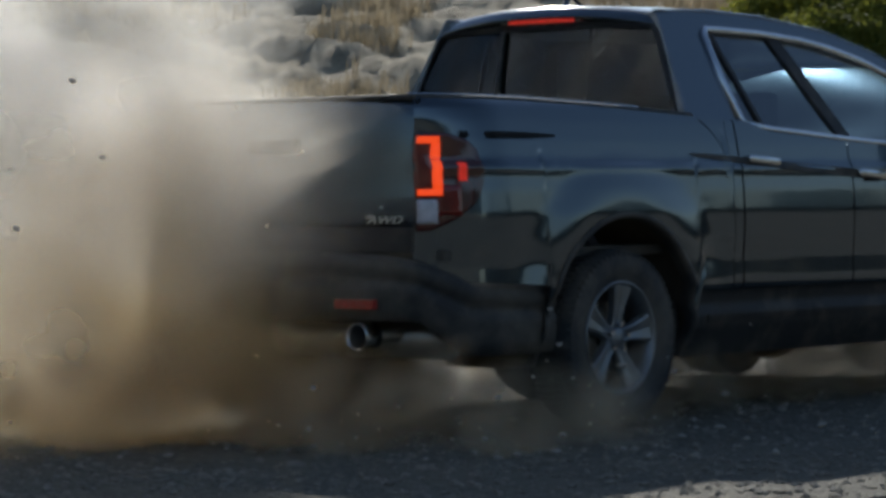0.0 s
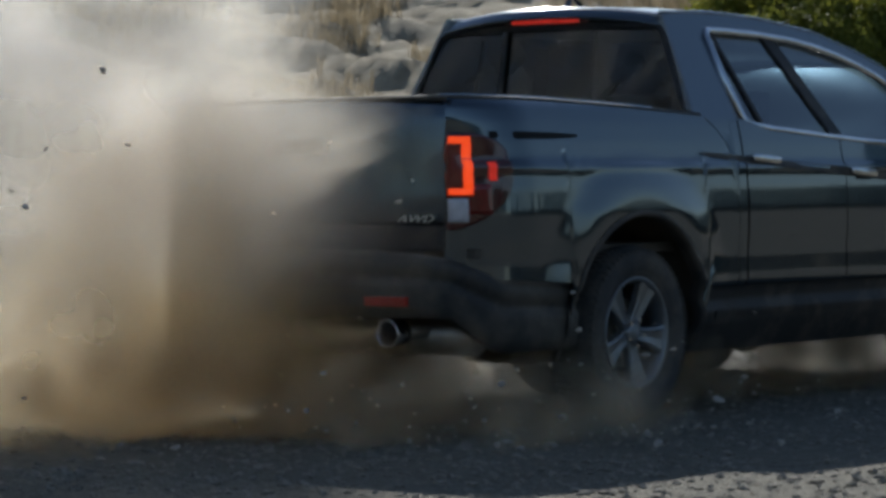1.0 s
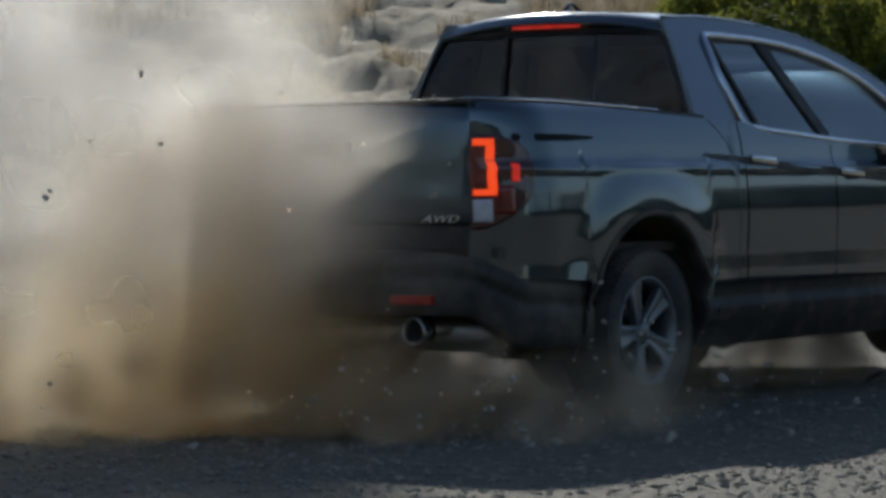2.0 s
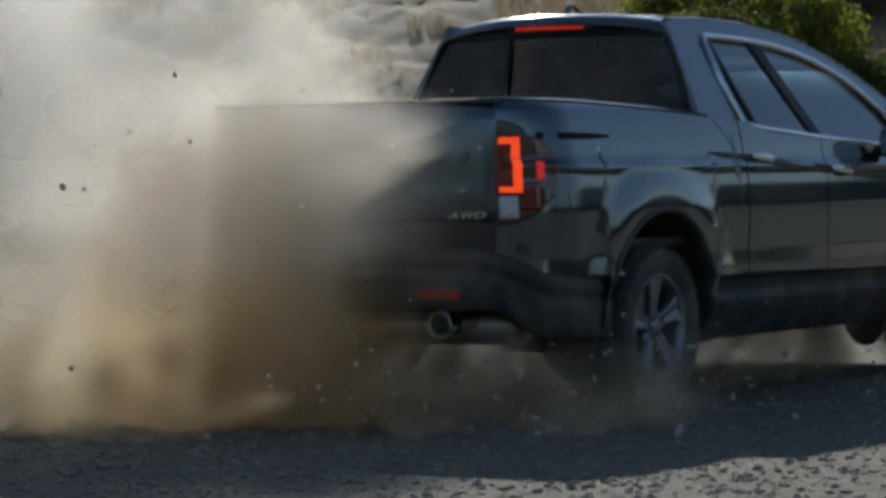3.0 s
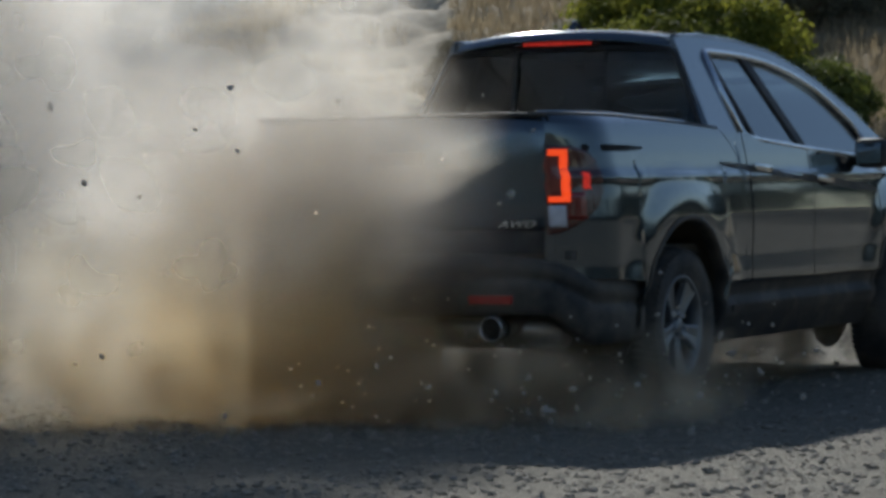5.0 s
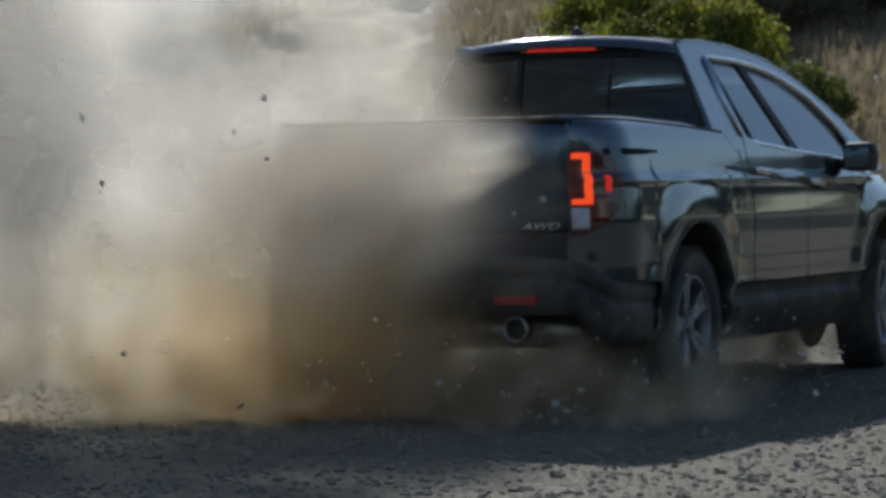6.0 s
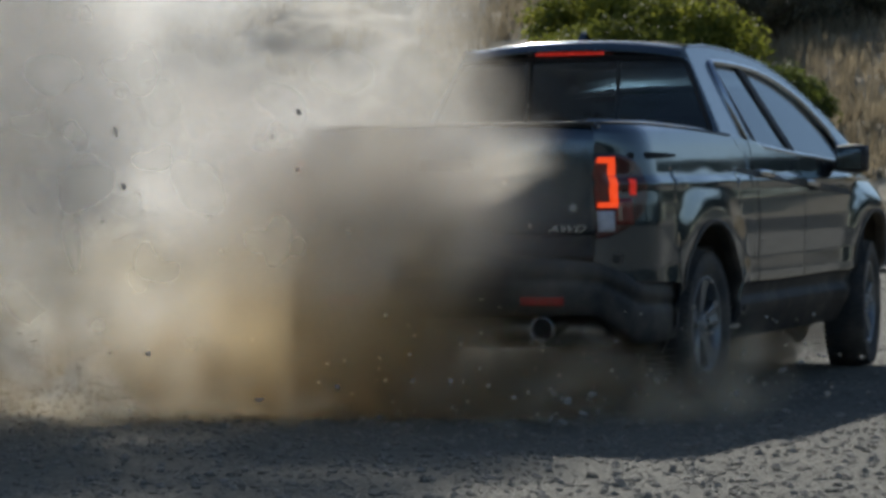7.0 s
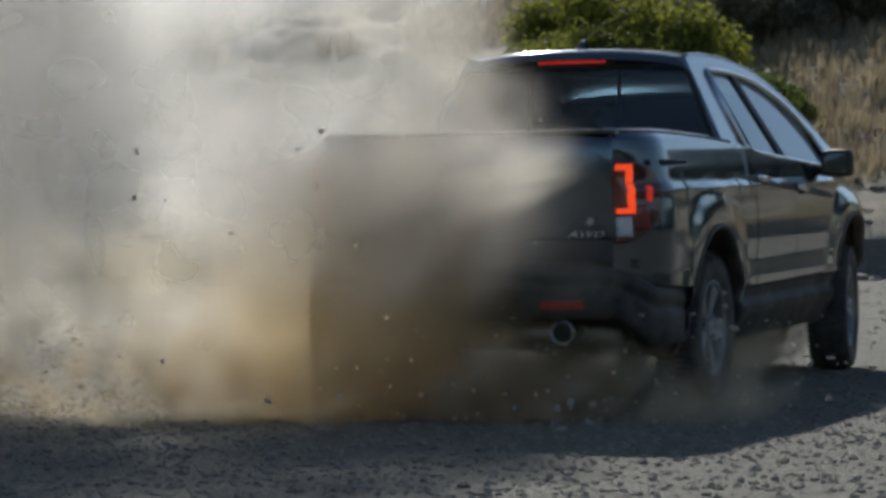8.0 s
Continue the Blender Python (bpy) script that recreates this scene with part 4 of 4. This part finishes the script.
EDGE = [(0.0, -0.6), (0.45, -0.6), (0.75, -0.7), (1.0, -0.8), (1.3, -0.88), (1.6, -0.78), (2.2, -0.84), (2.8, -1.0)]
count = 0
while count < 80:
    a, z = rng.uniform(-3.9, -0.45), rng.uniform(0.12, 2.75)
    if a > curve_at(EDGE, z) or rng.random() > 0.3 + 0.7 * smooth(0.0, 1.5, curve_at(EDGE, z) - a):
        continue
    if a > -1.25 and z < 1.35 and rng.random() < 0.85:
        continue
    gate = -0.87 * max(a, -1.3)
    if a > -1.4 and z < 1.3:
        b = gate - rng.uniform(0.25, 0.5 + 1.3 * (1.3 - z))
    elif a > -1.4:
        b = gate + rng.uniform(-0.1, 1.4)
    else:
        b = rng.uniform(-0.4, 2.3)
    low = z + rng.uniform(-0.15, 0.15) < 0.5
    rim = z > 1.15 and curve_at(EDGE, z) - a < 0.45
    add_dust(DIM_PUFFS if low else VEILS if rim else PUFFS, "dust_puff", "dust rolling low behind the truck, browned for the dimmer light there" if low else "pale sunlit dust billowing behind the truck", a, z, b, (rng.uniform(0.985, 1.02) if z > 1.2 else rng.uniform(0.95, 1.0)) if a > -2 else rng.uniform(0.84, 0.98), rng.uniform(0.0, 0.05), rng, "dust plume")
    count += 1

for k in range(4):
    a, z = rng.uniform(-1.75, -1.2), rng.uniform(0.8, 1.45)
    add_dust(PUFFS, "dust_puff", "pale sunlit dust billowing behind the truck", a, z, 1.0 - rng.uniform(0.3, 0.7), rng.uniform(0.99, 1.01), rng.uniform(0.0, 0.01), rng, "dust plume")


for k in range(66):
    a = rng.uniform(-3.2, 0.85)
    add_dust(SPLASHES, "dust_splash", "low brown dust thrown up by the rear wheel", a, rng.uniform(0.03, 0.22) * (1.5 if a < -0.5 else 0.75), rng.uniform(-0.55, 0.55), rng.uniform(0.95, 1.0), rng.uniform(-0.004, 0.006), rng, "ground dust")

# dust dragged along behind and under the truck, keeping to its own axes
dragged = []


def drag_dust(meshes, name, label, count, xs, ys, zs, group):
    for _ in range(count):
        ob = tagged(new(name, meshes[int(rng.random() * len(meshes))]), label, "dust cloud", group, "stuff")
        dragged.append((ob, Vector((rng.uniform(*xs), rng.uniform(*ys), rng.uniform(*zs))), [rng.uniform(-10, 10) for _ in range(3)], rng.uniform(-2.5, 2.5)))


drag_dust(VEILS, "dust_veil", "thin veil of dust before the tailgate", 24, (-0.8, 0.22), (-1.75, -1.25), (0.7, 1.4), "dust plume")
drag_dust(SHADE_PUFFS, "dust_puff", "dust behind the truck, coloured ochre for the shade it rolls in", 15, (-0.85, 0.38), (-1.75, -1.3), (0.05, 0.62), "dust plume")
drag_dust(SPLASHES, "dust_splash", "brown dust swirling in the shade under the truck", 24, (-0.7, 0.75), (-1.25, -0.3), (0.02, 0.32), "ground dust")
drag_dust(SPLASHES, "dust_splash", "brown dust swirling in the shade under the truck", 34, (-0.5, 0.85), (0.35, 3.4), (0.02, 0.22), "ground dust")

# lighter than the road gravel: sunlight on the airborne stones is in the colour
STONE_SUNLIT = [stone_material("sunlit_tone_stone", (0.30, 0.27, 0.22), (0.60, 0.55, 0.48))]
flying = []
for k in range(230):
    far = k % 5 == 0
    a = rng.uniform(-3.5, 0.5) if far else rng.gauss(0.25, 0.7)
    z = rng.uniform(0.15, 1.5) if far else 0.03 + abs(rng.gauss(0, 0.2))
    pts, fs = pebble(rng, rng.uniform(0.006, 0.012) if rng.random() < 0.8 else rng.uniform(0.013, 0.022))
    me = mesh_of("flying_pebble", pts, fs, STONE_SUNLIT[0])
    ob = tagged(new("flying_pebble", me), "small stone flung up by the wheels, coloured lighter for the sun on it", "pebble", "flying stones")
    p = CORNER_START + ALONG * a + AWAY * rng.uniform(-0.9, 0.6) + Vector((0, 0, z))
    flying.append((ob, p, rng.uniform(0.82, 1.02), rng.uniform(-0.02, 0.05), rng.uniform(-60, 60)))


# ---- what moves ----
WHEEL_SPEED = 92.0
WHEEL_START = -8.0


def motions():
    walk(truck, [(t, pose(x, y, z, rx, ry, rz)) for t, x, y, z, rx, ry, rz in TRUCK_ROWS])
    for w, x, y, side in wheels:
        steer = 6.0 if y > 1 else 0.0
        rows = []
        for k in range(17):
            a = WHEEL_START - WHEEL_SPEED * k * 0.5
            body = truck_pose(k * 0.5)
            # the body pitches and leans on its springs, the wheels stay on the ground
            z = 0.375 + 0.377 - (body @ Vector((x, y, 0.375))).z
            rows.append((k * 0.5, pose(x, y, z, 0, 0, steer) @ pose(0, 0, 0, a) @ pose(0, 0, 0, 0, 0, 0 if side > 0 else 180)))
        walk(w, rows)
    for ob, p, follow, rise, turn, spin in moving_dust:
        rows = []
        for t in (0.0, 2.0, 4.0, 6.0, 8.0):
            q = p + corner_shift(t) * follow + Vector((0, 0, rise * t))
            rows.append((t, pose(*q, *[a + w * t for a, w in zip(turn, spin)])))
        walk(ob, rows)
    for ob, local, turn, spin in dragged:
        walk(ob, [(float(t), truck_pose(t) @ pose(*local, *[a + spin * t for a in turn])) for t in range(9)])
    for ob, p, follow, up, spin in flying:
        rows = []
        for t in (0.0, 2.0, 4.0, 6.0, 8.0):
            q = p + corner_shift(t) * follow + Vector((0, 0, up * (t - 4) - 0.006 * (t - 4) ** 2))
            rows.append((t, pose(q.x, q.y, max(q.z, 0.012), spin * t * 0.7, spin * t * 0.5, 0)))
        walk(ob, rows)


motions()
